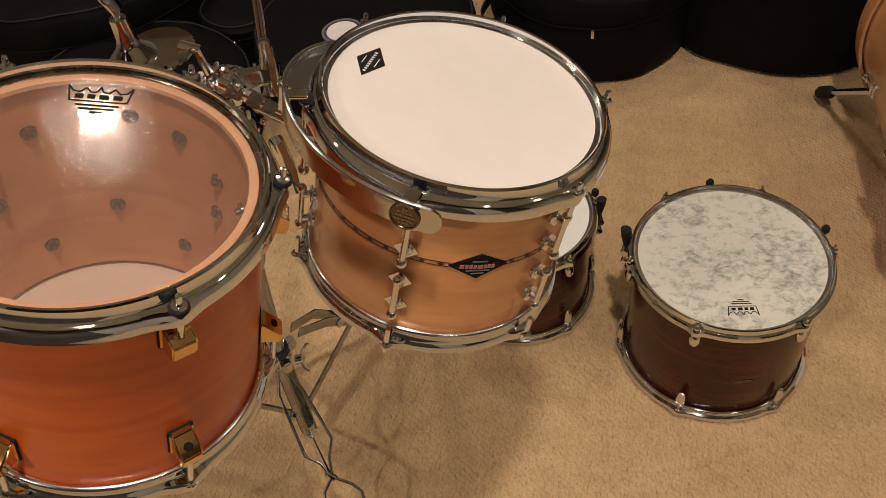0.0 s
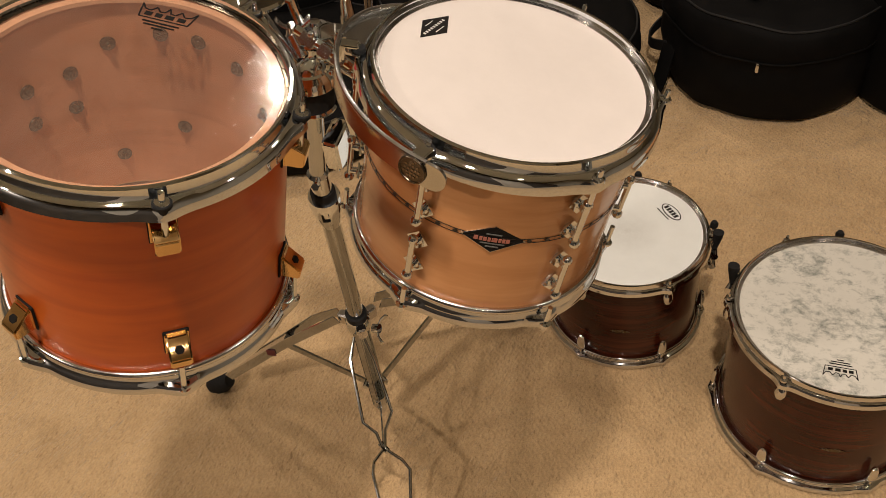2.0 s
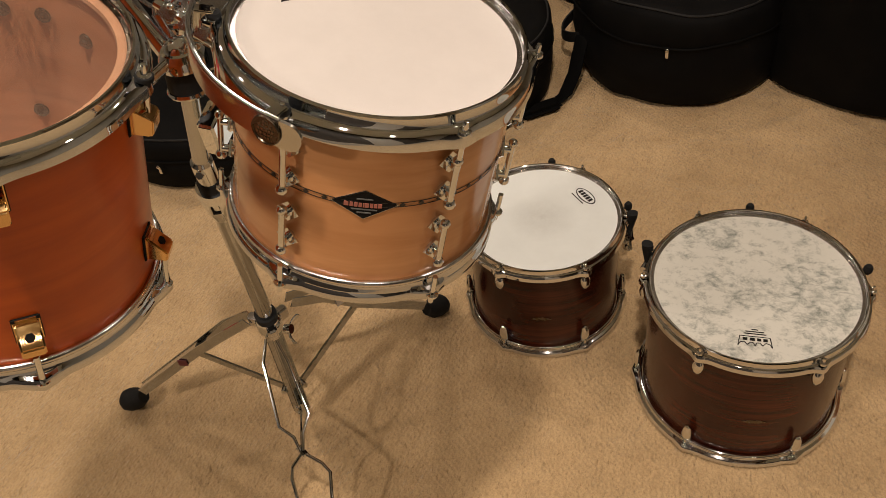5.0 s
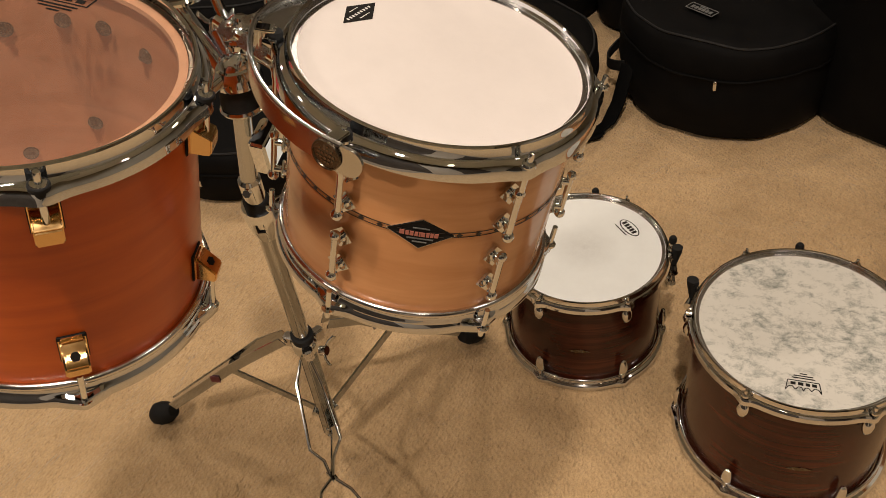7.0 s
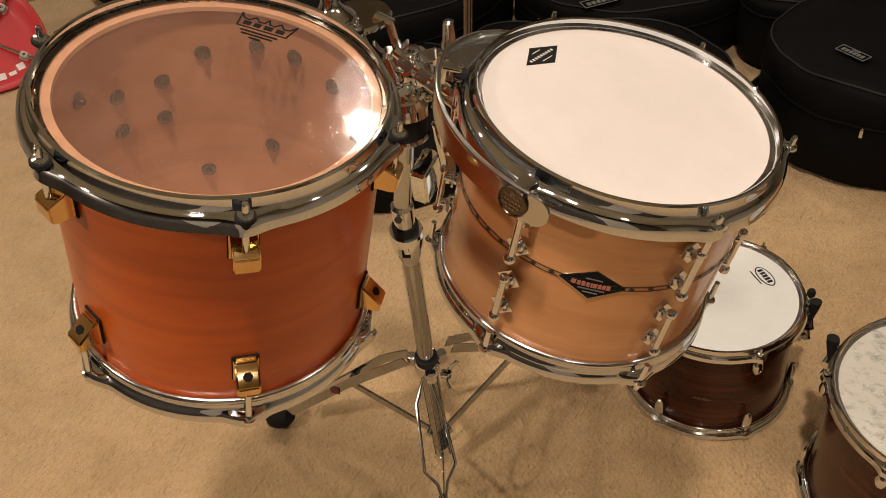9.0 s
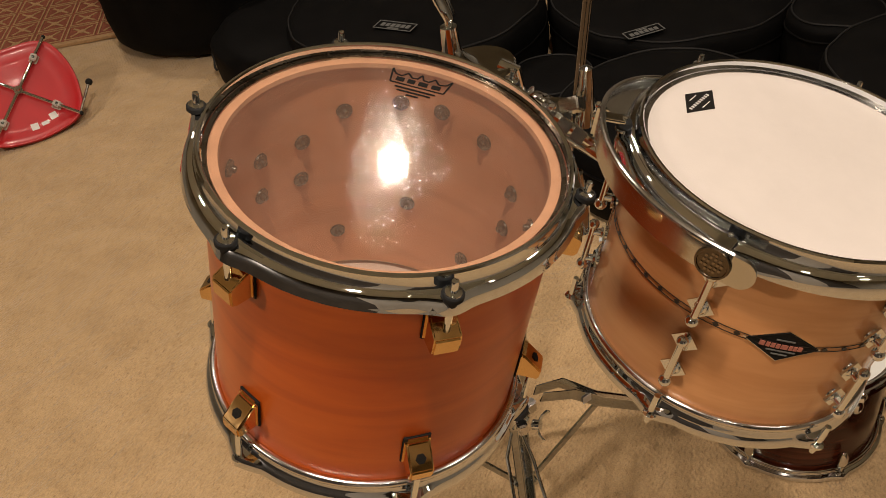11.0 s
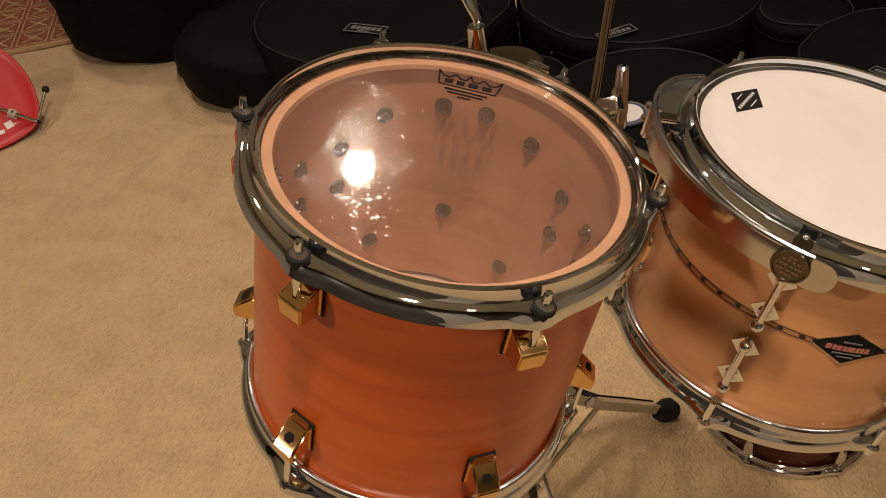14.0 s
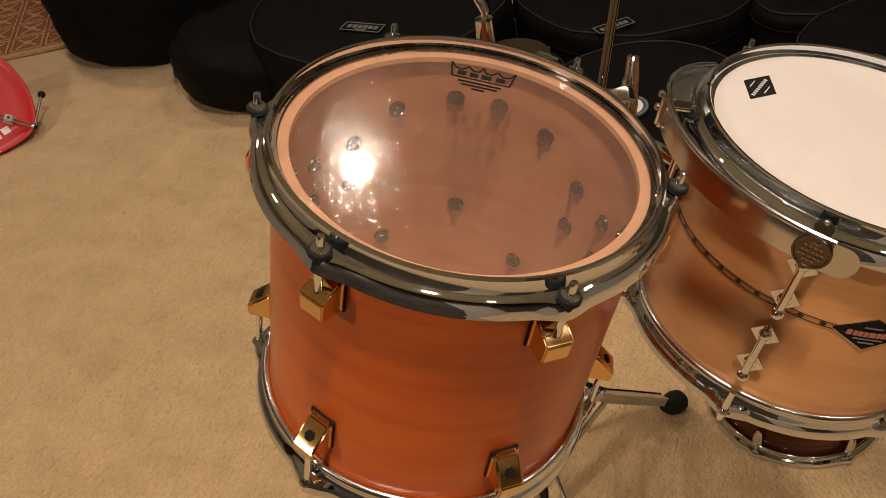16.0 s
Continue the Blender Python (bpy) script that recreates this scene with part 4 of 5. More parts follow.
def tom_stand():
    st = thing("tom_stand", Matrix.Translation((-0.243, 1.034, 0)), "chrome double tom stand with folding tripod legs", "stand")
    inv = Matrix.Translation((0.243, -1.034, 0))

    def p(name, bm, mat, label="", m=None):
        bmesh.ops.transform(bm, matrix=inv @ (m or Matrix()), verts=bm.verts)
        return part(name, bm, mat, st, label)
    P = stand_point
    axis = (P(1) - P(0)).normalized()
    up = axis.to_track_quat("Z", "Y").to_matrix().to_4x4()
    p("lower_tube", sweep([P(0.25), P(0.655)], 0.0135, 24), LEG_CHROME)
    low = Vector((-0.244, 1.036, 0.055))
    tail = low - Vector((-0.004, 0.006, 0.026))
    chan = (P(0.27) - tail).to_track_quat("Z", "Y").to_matrix().to_4x4() @ Matrix.Rotation(radians(28), 4, "Z")
    mid, half = tail.lerp(P(0.27), 0.5), (P(0.27) - tail).length
    p("leg_channel", box(0.023, 0.004, half, 0.0015, Matrix.Translation(mid) @ chan @ Matrix.Translation((0, -0.009, 0))), LEG_CHROME)
    for s in (-1, 1):
        p("channel_flange", box(0.003, 0.018, half, 0.001, Matrix.Translation(mid) @ chan @ Matrix.Translation((s * 0.0105, 0.002, 0))), LEG_CHROME)
    p("channel_end", sweep([tail + Vector((0, 0, 0.030)), tail + Vector((0, 0, 0.006)), tail - Vector((-0.002, 0.003, 0.010)), tail - Vector((-0.003, 0.004, 0.018))], [0.012, 0.012, 0.008, 0.004], 14), CHROME)
    for dz in (0.010, 0.028):
        p("channel_rivet", ball(0.0042, tail + Vector((0.002, -0.013, dz)), None, 0.7, 12), CHROME)
    # clamp sleeve: a tapered oval body with an engraved letter-like mark
    p("clamp_sleeve", sweep([P(0.598), P(0.615), P(0.655), P(0.662)], [0.0150, 0.0185, 0.0225, 0.0205], 24), CHROME)
    p("sleeve_collar", sweep([P(0.660), P(0.672), P(0.676)], [0.0165, 0.0165, 0.014], 24), RUBBER)
    mark = bmesh.new()
    face = Matrix.Translation(P(0.636)) @ up @ Matrix.Rotation(radians(-14), 4, "Z")
    for w, h, dx, dz in ((0.0022, 0.016, -0.004, 0.002), (0.010, 0.0022, 0.000, -0.0055)):
        box(w, 0.003, h, 0, face @ Matrix.Translation((dx, -0.0205, dz)), bm=mark)
    p("sleeve_mark", mark, BLACK)
    p("upper_sleeve", sweep([P(0.668), P(0.690), P(0.712), P(0.716)], [0.0125, 0.0138, 0.0138, 0.010], 20), CHROME)
    p("sleeve_bolt", sweep([P(0.70) + Vector((0.004, -0.020, 0.003)), P(0.70) + Vector((0.002, -0.010, 0))], 0.0052, 6), CHROME)
    p("upper_tube", sweep([P(0.71), Vector((-0.141, 0.915, 0.838))], 0.0105, 20), LEG_CHROME)
    p("hinge_block", box(0.020, 0.040, 0.052, 0.003, Matrix.Translation((-0.118, 0.902, 0.783)) @ up @ Matrix.Rotation(radians(-35), 4, "Z")), CHROME)
    p("leg_collar", sweep([P(0.252), P(0.258), P(0.282), P(0.29)], [0.0165, 0.0215, 0.0215, 0.0165], 24), CHROME)
    p("collar_ring", sweep([P(0.288), P(0.304)], 0.0182, 24), RUBBER)
    for d in ((-1, 0.05), (0.55, 0.83), (0.6, -0.8)):
        d = Vector((*d, 0)).normalized()
        p("collar_ear", box(0.020, 0.016, 0.024, 0.003, Matrix.Translation(P(0.272) + d * 0.026) @ Matrix.Rotation(math.atan2(d.y, d.x), 4, "Z")), SATIN)
    wn = wing_nut(0.0085, 0.046)
    p("wing_nut", wn, CHROME, m=Matrix.Translation(P(0.262) + Vector((0.030, -0.006, 0))) @ Matrix.Rotation(radians(78), 4, "Y") @ Matrix.Rotation(radians(120), 4, "Z"))
    legs = (
        (Vector((-0.588, 1.003, 0.018)), [(-0.280, 1.035, 0.276), (-0.335, 1.030, 0.241), (-0.400, 1.023, 0.187), (-0.545, 1.008, 0.060)], 1.2, MAROON),
        (Vector((-0.048, 1.322, 0.018)), [(-0.220, 1.075, 0.286), (-0.188, 1.121, 0.258), (-0.152, 1.173, 0.186), (-0.072, 1.288, 0.060)], 0.42, STICKER),
    )
    q = P(0.28)
    for f, pts, where, tag in legs:
        pts = [Vector(x) for x in pts]
        d = Vector((f.x - q.x, f.y - q.y, 0)).normalized()
        side = Vector((-d.y, d.x, 0))
        for s in (-1, 1):
            bend = [pts[0] + side * s * 0.009, pts[1] + side * s * 0.016, pts[2] + side * s * 0.010, pts[2].lerp(pts[3], 0.5) + side * s * 0.010, pts[3] + side * s * 0.0085]
            p("leg", strip(bend, 0.018, 0.0022, (0, 0, 1)), LEG_CHROME)
        p("leg", strip([pts[2].lerp(pts[3], -0.05), pts[3]], 0.014, 0.016, (0, 0, 1)), CHROME_DULL)
        foot_low = low + d * 0.016 + Vector((0, 0, 0.035))
        p("brace", strip([pts[2] + Vector((0, 0, -0.010)), foot_low], 0.013, 0.004, (0, 0, 1)), LEG_CHROME)
        p("brace_pin", sweep([foot_low - side * 0.013, foot_low + side * 0.013], 0.0055, 12), CHROME)
        near = -1 if side.y > 0 else 1
        tm = Matrix.Translation((pts[1].lerp(pts[2], where) if where < 1 else pts[2].lerp(pts[3], where - 1)) + side * near * (0.0175 if where < 1 else 0.0125)) @ side.to_track_quat("Y", "Z").to_matrix().to_4x4()
        p("leg_tag", box(0.017, 0.0016, 0.015, 0, tm), tag, "small printed sticker")
        tip = sweep([f - d * 0.034 + Vector((0, 0, 0.018)), f - d * 0.029 + Vector((0, 0, 0.015)), f - d * 0.020 + Vector((0, 0, 0.010)), f - d * 0.006 + Vector((0, 0, 0.005)), f + d * 0.008 + Vector((0, 0, 0.001)), f + d * 0.016, f + d * 0.020], [0.0125, 0.0150, 0.0205, 0.0225, 0.0200, 0.0130, 0.004], 20)
        for v in tip.verts:
            v.co.z = max(v.co.z, 0.0)
        p("rubber_foot", tip, RUBBER)
    # the wire leg that points to the camera
    f = Vector((-0.08, 0.72, 0.018))
    left = [(-0.247, 1.016, 0.250), (-0.246, 0.984, 0.227), (-0.203, 0.906, 0.166), (-0.178, 0.899, 0.154), (-0.164, 0.884, 0.140), (-0.128, 0.877, 0.125), (-0.112, 0.868, 0.117), (-0.086, 0.780, 0.060), (-0.072, 0.735, 0.022)]
    right = [(-0.230, 1.018, 0.250), (-0.207, 0.996, 0.222), (-0.161, 0.936, 0.171), (-0.165, 0.908, 0.155), (-0.159, 0.884, 0.140), (-0.172, 0.861, 0.127), (-0.170, 0.845, 0.117), (-0.115, 0.755, 0.060), (-0.088, 0.722, 0.022)]
    for pts in (left, right):
        p("wire_leg", sweep(pts, 0.0030, 10), LEG_CHROME)
    p("wire_pin", sweep([(-0.170, 0.890, 0.139), (-0.153, 0.880, 0.137)], 0.0055, 10), CHROME)
    p("brace", strip([(-0.162, 0.885, 0.139), low - Vector((-0.004, 0.006, 0.02))], 0.007, 0.003, (0, 0, 1)), LEG_CHROME)
    tip = sweep([f + Vector((-0.01, 0.03, 0.012)), f, f + Vector((0.01, -0.025, -0.003))], [0.013, 0.019, 0.010], 16)
    for v in tip.verts:
        v.co.z = max(v.co.z, 0.0)
    p("rubber_foot", tip, RUBBER)
    # head of the stand: stepped dome over a black drum, ball clamps, jaws and arms
    p("ratchet_base", sweep([(-0.141, 0.915, 0.826), (-0.141, 0.915, 0.829), (-0.137, 0.915, 0.858)], [0.019, 0.0225, 0.0225], 24), RUBBER)
    p("base_plate", lathe([(0.001, -0.003), (0.0235, -0.003), (0.0250, 0.0), (0.0235, 0.003), (0.001, 0.003)], 28), CHROME, m=Matrix.Translation((-0.141, 0.915, 0.826)))
    p("ratchet_dome", turned([(0.0001, 0.030), (0.008, 0.029), (0.015, 0.024), (0.017, 0.019), (0.021, 0.018), (0.0245, 0.012), (0.0255, 0.010), (0.026, 0.0), (0.0001, 0)], 32), CHROME, m=Matrix.Translation((-0.136, 0.915, 0.857)))
    p("ball_clamp", turned([(0.0001, 0.020), (0.006, 0.0195), (0.008, 0.0165), (0.013, 0.0150), (0.018, 0.0105), (0.0205, 0.0060), (0.0250, 0.0045), (0.0255, -0.002), (0.0230, -0.006), (0.0220, -0.018), (0.0001, -0.020)], 32), CHROME, m=Matrix.Translation((-0.150, 0.965, 0.884)) @ Matrix.Rotation(radians(8), 4, "Y"))
    p("clamp_rim", lathe([(0.0235, -0.003), (0.0265, -0.003), (0.0275, 0.0), (0.0265, 0.003), (0.0235, 0.003)], 28), CHROME, m=Matrix.Translation((-0.150, 0.965, 0.884)))
    p("clamp_plate", box(0.048, 0.026, 0.005, 0.0015, Matrix.Translation((-0.108, 0.955, 0.900)) @ Matrix.Rotation(radians(12), 4, "Z")), CHROME)
    tilt = Matrix.Rotation(radians(-4), 4, "Z") @ Matrix.Rotation(radians(33), 4, "Y") @ Matrix.Rotation(radians(-38), 4, "X")
    for at, sx in (((-0.1085, 0.8800, 0.9370), 0.016), ((-0.0925, 0.8800, 0.9250), 0.013), ((-0.0790, 0.8800, 0.9165), 0.013)):
        p("clamp_jaw", box(sx, 0.014, 0.013, 0.0012, Matrix.Translation(at) @ tilt), STEEL)
    p("clamp_jaw", box(0.020, 0.018, 0.013, 0.0015, Matrix.Translation((-0.0900, 0.9000, 0.9350)) @ Matrix.Rotation(radians(-20), 4, "Y") @ Matrix.Rotation(radians(-38), 4, "X")), STEEL)
    p("jaw_bolt", sweep([(-0.122, 0.884, 0.946), (-0.066, 0.882, 0.908)], 0.0050, 10), CHROME)
    for at in ((-0.1005, 0.8740, 0.9480), (-0.0860, 0.8720, 0.9060), (-0.118, 0.892, 0.925)):
        p("jaw_screw", ball(0.0042, at, None, 0.8, 12), CHROME)
    p("jaw_arm", strip([(-0.098, 0.892, 0.926), (-0.112, 0.925, 0.908), (-0.128, 0.950, 0.892)], 0.020, 0.010, (1, 0.3, 0)), CHROME)
    p("wing_nut", wing_nut(0.0075, 0.036), SATIN, m=Matrix.Translation((-0.168, 0.948, 0.895)) @ Matrix.Rotation(radians(14), 4, "Y") @ Matrix.Rotation(radians(35), 4, "Z"))
    p("wing_stem", sweep([(-0.168, 0.948, 0.897), (-0.160, 0.945, 0.872)], 0.0095, 14), SATIN)
    p("tom_arm", sweep([(-0.131, 0.95, 0.90), (-0.095, 0.895, 0.905), (-0.055, 0.875, 0.90), (-0.032, 0.868, 0.89)], 0.0065, 14), CHROME)
    p("tom_arm", sweep([(-0.136, 0.915, 0.87), (-0.150, 0.88, 0.865), (-0.155, 0.82, 0.872)], 0.0065, 14), CHROME)
    p("arm_drop", sweep([(-0.085, 0.885, 0.87), (-0.080, 0.884, 0.83), (-0.080, 0.884, 0.80)], [0.008, 0.0085, 0.0075], 12), CHROME)
    top = Vector((-0.225, 0.942, 0.935))
    p("post_cap", turned([(0.0001, 0.050), (0.0085, 0.049), (0.0095, 0.026), (0.013, 0.018), (0.024, 0.008), (0.027, 0.001), (0.026, -0.004), (0.0001, -0.006)], 32), CHROME, m=Matrix.Translation(top))
    p("cap_disc", lathe([(0.001, -0.010), (0.036, -0.010), (0.038, -0.006), (0.036, -0.003), (0.001, -0.003)], 36), CHROME, m=Matrix.Translation(top + Vector((0.022, 0.012, 0.008))))
    wing = sweep([(0, 0, 0.046), (0.003, 0, 0.058), (-0.004, 0.002, 0.075), (-0.012, 0.0, 0.095), (-0.013, 0, 0.105)], [0.006, 0.010, 0.013, 0.011, 0.004], 12, None, 0.4)
    p("wing_screw", wing, CHROME, m=Matrix.Translation(top))
    p("post", sweep([top + Vector((0.012, 0.006, 0)), Vector((-0.165, 0.93, 0.86))], 0.010, 16), CHROME)
    p("hook_bracket", sweep([top + Vector((0.045, 0.012, 0.006)), top + Vector((0.062, 0.012, 0.0)), top + Vector((0.066, 0.012, -0.028))], 0.008, 12, None, 0.6), CHROME)
    # tall cymbal rod, two sections, and the short conical post beside it
    r0, r1 = Vector((-0.150, 1.099, 0.79)), Vector((-0.060, 1.012, 1.345))
    m0, m1 = r0.lerp(r1, 0.30), r0.lerp(r1, 0.45)
    p("cymbal_rod", sweep([r0, m0, m0.lerp(m1, 0.05), m1], [0.0055, 0.0055, 0.0072, 0.0072], 14), ROD_CHROME)
    p("cymbal_rod", sweep([m1, r0.lerp(r1, 0.455), r1], [0.0075, 0.0088, 0.0088], 14), ROD_CHROME)
    p("rod_arm", sweep([r0 + Vector((0, 0, 0.02)), Vector((-0.140, 1.02, 0.83)), Vector((-0.131, 0.95, 0.885))], 0.008, 12), CHROME)
    p("conical_post", sweep([(-0.089, 0.932, 0.895), (-0.086, 0.930, 0.935), (-0.085, 0.930, 0.939), (-0.084, 0.929, 0.958), (-0.084, 0.929, 0.960)], [0.0088, 0.0084, 0.0074, 0.0056, 0.003], 16), LEG_CHROME)
    return st


amber_tom()
maple_tom()
floor_drums()
tom_stand()

# ---- black cases ----
def drum_case(at, R, H, turn, label, lid=0.06, puff=0.012, seed=0, tilt=None, pull=-90, label_at=None, round_base=0.0):
    m = Matrix.Translation(at) @ (tilt or Matrix()) @ Matrix.Rotation(radians(turn), 4, "Z")
    bag = thing("drum_case", m, label, "bag", "black drum cases")

    def wrinkle(a, k, r, z):
        v = polar(r, a, z) * 6.0 + Vector((seed * 7.1, seed * 3.3, 0))
        w = noise.noise(v) * puff + noise.noise(v * 2.7) * puff * 0.45
        return (w if r > R * 0.3 else 0), (0 if z < 0.01 else noise.noise(v * 1.3 + Vector((9, 2, 4))) * puff * (1.0 if z > H * 0.9 else 0.4))
    pro = [(0.001, 0.0), (R * 0.5, 0.0), (R - 0.02, 0.0), (R - 0.004, 0.012), (R, 0.04)]
    if round_base:
        q = round_base
        pro = [(0.001, 0.0), (R * 0.5, 0.0)] + [(R - q + q * math.sin(t * math.pi / 12), (q - 0.02) * (1 - math.cos(t * math.pi / 12))) for t in range(7)]
    start = pro[-1][1]
    n = 6
    pro += [(R + 0.004 * math.sin(math.pi * i / n), start + (H - lid - start - 0.01) * i / n) for i in range(1, n + 1)]
    pro += [(R + 0.003, H - lid), (R + 0.004, H - lid + 0.02), (R + 0.002, H - 0.022), (R - 0.010, H - 0.006), (R - 0.035, H), (R * 0.6, H + 0.003), (R * 0.3, H + 0.001), (0.001, H)]
    body = part("body", lathe(pro, 96, False, wrinkle), NYLON, bag, smooth=60)

    def ring(r, z, rad, name, mat):
        pts = []
        for i in range(97):
            a = i * 3.75
            dr, dz = wrinkle(a, 0, r, z)
            pts.append(polar(r + dr + rad * 0.5, a, z + dz))
        return part(name, sweep(pts, rad, 6, cap=False), mat, bag)
    ring(R - 0.010, H - 0.0045, 0.0028, "piping", NYLON_SHINE)
    ring(R + 0.0015, H - lid, 0.0036, "zipper", NYLON)
    tab = box(0.007, 0.003, 0.022, 0.001, Matrix.Translation((0, 0.002, -0.012)))
    ball(0.005, (0, 0.004, 0), tab)
    zp = part("zipper_pull", tab, NICKEL, bag, "small metal zipper pull")
    zp.matrix_local = at_azimuth(R + 0.010, pull, H - lid)
    if label_at:
        lx, ly, lr, size = label_at
        lm = Matrix.Translation((lx, ly, H + 0.004 + puff * 0.4)) @ Matrix.Rotation(radians(lr), 4, "Z")
        s = size
        bm = prism([(-s, -s * 0.36), (s, -s * 0.36), (s, s * 0.36), (-s, s * 0.36)], 0.002, lm)
        patch = part("label_patch", bm, NYLON, bag, "black sewn label with grey bars", smooth=0)
        bm = bmesh.new()
        for a, b in (((-s, -s * 0.36), (s, -s * 0.36)), ((s, -s * 0.36), (s, s * 0.36)), ((s, s * 0.36), (-s, s * 0.36)), ((-s, s * 0.36), (-s, -s * 0.36))):
            p, q = Vector((*a, 0.0025)), Vector((*b, 0.0025))
            strip([lm @ p, lm @ q], s * 0.05, 0.0015, lm.to_3x3() @ (q - p).normalized().cross(Vector((0, 0, 1))), bm)
        for i in range(6):
            x = -s * 0.78 + i * s * 0.27
            prism([(x, -s * 0.18), (x + s * 0.2, -s * 0.18), (x + s * 0.2, s * 0.12), (x, s * 0.12)], 0.003, lm, bm)
        prism([(-s * 0.3, s * 0.2), (s * 0.3, s * 0.2), (s * 0.3, s * 0.28), (-s * 0.3, s * 0.28)], 0.003, lm, bm)
        part("label_lettering", bm, LABEL_GREY, patch, smooth=0)
    return bag


NYLON_SHINE = plain("black_piping", (0.0035, 0.0035, 0.0035), 0.7, 0.2, 60)


def handle(bag, R, z, deg):
    pts = [polar(R + 0.004 + 0.035 * math.sin(math.pi * i / 10), deg - 14 + 28 * i / 10, z - 0.02 * math.sin(math.pi * i / 10)) for i in range(11)]
    part("carry_handle", strip(pts, 0.028, 0.004, (0, 0, 1)), NYLON_SHINE, bag)


a = drum_case((0.375, 2.318, 0), 0.268, 0.262, 0, "round black nylon snare case with sewn label, zipped shut", 0.085, 0.013, 1, None, -95, (-0.075, -0.12, -35, 0.038))
b = drum_case((0.90, 2.41, 0), 0.37, 0.46, 20, "tall round black nylon case standing on carpet", 0.08, 0.010, 2)
c = drum_case((-0.36, 2.79, 0), 0.37, 0.20, 0, "low round black nylon case with sewn label, zipped shut", 0.07, 0.008, 3, None, -120, (-0.005, -0.335, 42, 0.055))
k = drum_case((-0.22, 2.12, 0), 0.283, 0.20, 0, "small round black nylon case with round white patch", 0.07, 0.007, 11, None, -60)
handle(a, 0.268, 0.10, 190)
part("shoulder_strap", strip([(-0.24, -0.12, 0.11), (-0.255, -0.17, 0.03), (-0.27, -0.235, 0.008), (-0.30, -0.285, 0.005), (-0.335, -0.315, 0.005)], 0.045, 0.004, (1, -0.6, 0.5)), NYLON, a, "black webbing strap")
pad = box(0.11, 0.045, 0.022, 0.009)
part("strap_pad", pad, NYLON, a, "padded black strap end").matrix_local = Matrix.Translation((-0.325, -0.31, 0.012)) @ Matrix.Rotation(radians(35), 4, "Z")
d = drum_case((-1.10, 2.52, 0), 0.405, 0.24, 0, "wide flat black nylon case with side pocket and sewn label", 0.09, 0.008, 4, None, -150, (0.035, -0.205, 175, 0.063))


def side_pocket(bag):
    """Bulging soft pocket on the side of a case, closed by a zipper."""
    bm = bmesh.new()
    bmesh.ops.create_uvsphere(bm, u_segments=48, v_segments=24, radius=1.0)
    for v in bm.verts:
        n = v.co.copy()
        w = 1 + 0.05 * noise.noise(n * 2.3) + 0.02 * noise.noise(n * 6.0)
        flat = math.copysign(abs(n.z) ** 0.6, n.z)
        side = max(1e-4, math.hypot(n.x, n.y)) ** -0.7
        v.co = Vector((n.x * side * 0.285 * w, n.y * side * 0.285 * w, 0.105 + 0.100 * flat * (w if n.z > 0 else 1)))
    pocket = part("side_pocket", bm, NYLON, bag, "soft bulging side pocket", 60)
    pocket.location = (-0.405, -0.085, 0)
    zipper = [polar(0.288 + 0.004 * math.sin(i), 150 + i * 4, 0.125 - 0.0006 * i) for i in range(22)]
    part("pocket_zipper", sweep(zipper, 0.0038, 6), NYLON_SHINE, pocket)
    tag = box(0.006, 0.003, 0.034, 0.001)
    part("zipper_pull", tag, NICKEL, pocket, "metal pull").matrix_local = at_azimuth(0.296, 176, 0.095)
    part("pocket_tag", box(0.045, 0.003, 0.016, 0.001), LABEL_GREY, pocket, "grey woven tag").matrix_local = at_azimuth(0.293, 196, 0.112)


side_pocket(d)
e = drum_case((-2.10, 2.765, 0), 0.395, 0.60, 0, "large black soft case slumped against another case", 0.1, 0.025, 5, round_base=0.10)
f = drum_case((-0.80, 3.45, 0), 0.33, 0.42, 0, "black nylon case deep in the pile of cases", 0.1, 0.02, 6)
g = drum_case((0.24, 3.34, 0), 0.36, 0.50, 0, "tall black nylon case behind the low round case", 0.1, 0.02, 7)
h = drum_case((1.08, 3.32, 0), 0.45, 0.70, 0, "large black nylon case behind the tall round case", 0.1, 0.02, 8)
i = drum_case((-1.65, 3.60, 0), 0.45, 0.60, 0, "large black nylon case behind the wide flat case", 0.1, 0.02, 9)
j = drum_case((-0.80, 1.92, 0), 0.31, 0.15, 0, "flat black nylon cymbal case lying on carpet", 0.06, 0.008, 10)
l = drum_case((-0.60, 2.33, 0), 0.125, 0.13, 0, "small black nylon accessory case between larger cases", 0.04, 0.006, 12)
q = drum_case((0.12, 2.655, 0), 0.13, 0.22, 0, "narrow black nylon case wedged between round cases", 0.05, 0.008, 13)
patch = part("round_patch", turned([(0.0001, 0.004), (0.050, 0.004), (0.053, 0.0), (0.0001, 0)], 36), NAVY, k, "round white patch with navy rim")
patch.matrix_local = Matrix.Translation((-0.044, -0.075, 0.205))
face = part("patch_face", turned([(0.0001, 0.0055), (0.040, 0.0055), (0.041, 0.003), (0.0001, 0.003)], 36), STICKER, patch)
part("patch_rim", lathe([(0.046, 0.003), (0.0525, 0.003), (0.0525, 0.0056), (0.046, 0.0056)], 36), LABEL_GREY, patch, "grey stitched rim")


# ---- natural bass drum beside the cases ----
BX, BY = 1.162, 1.570


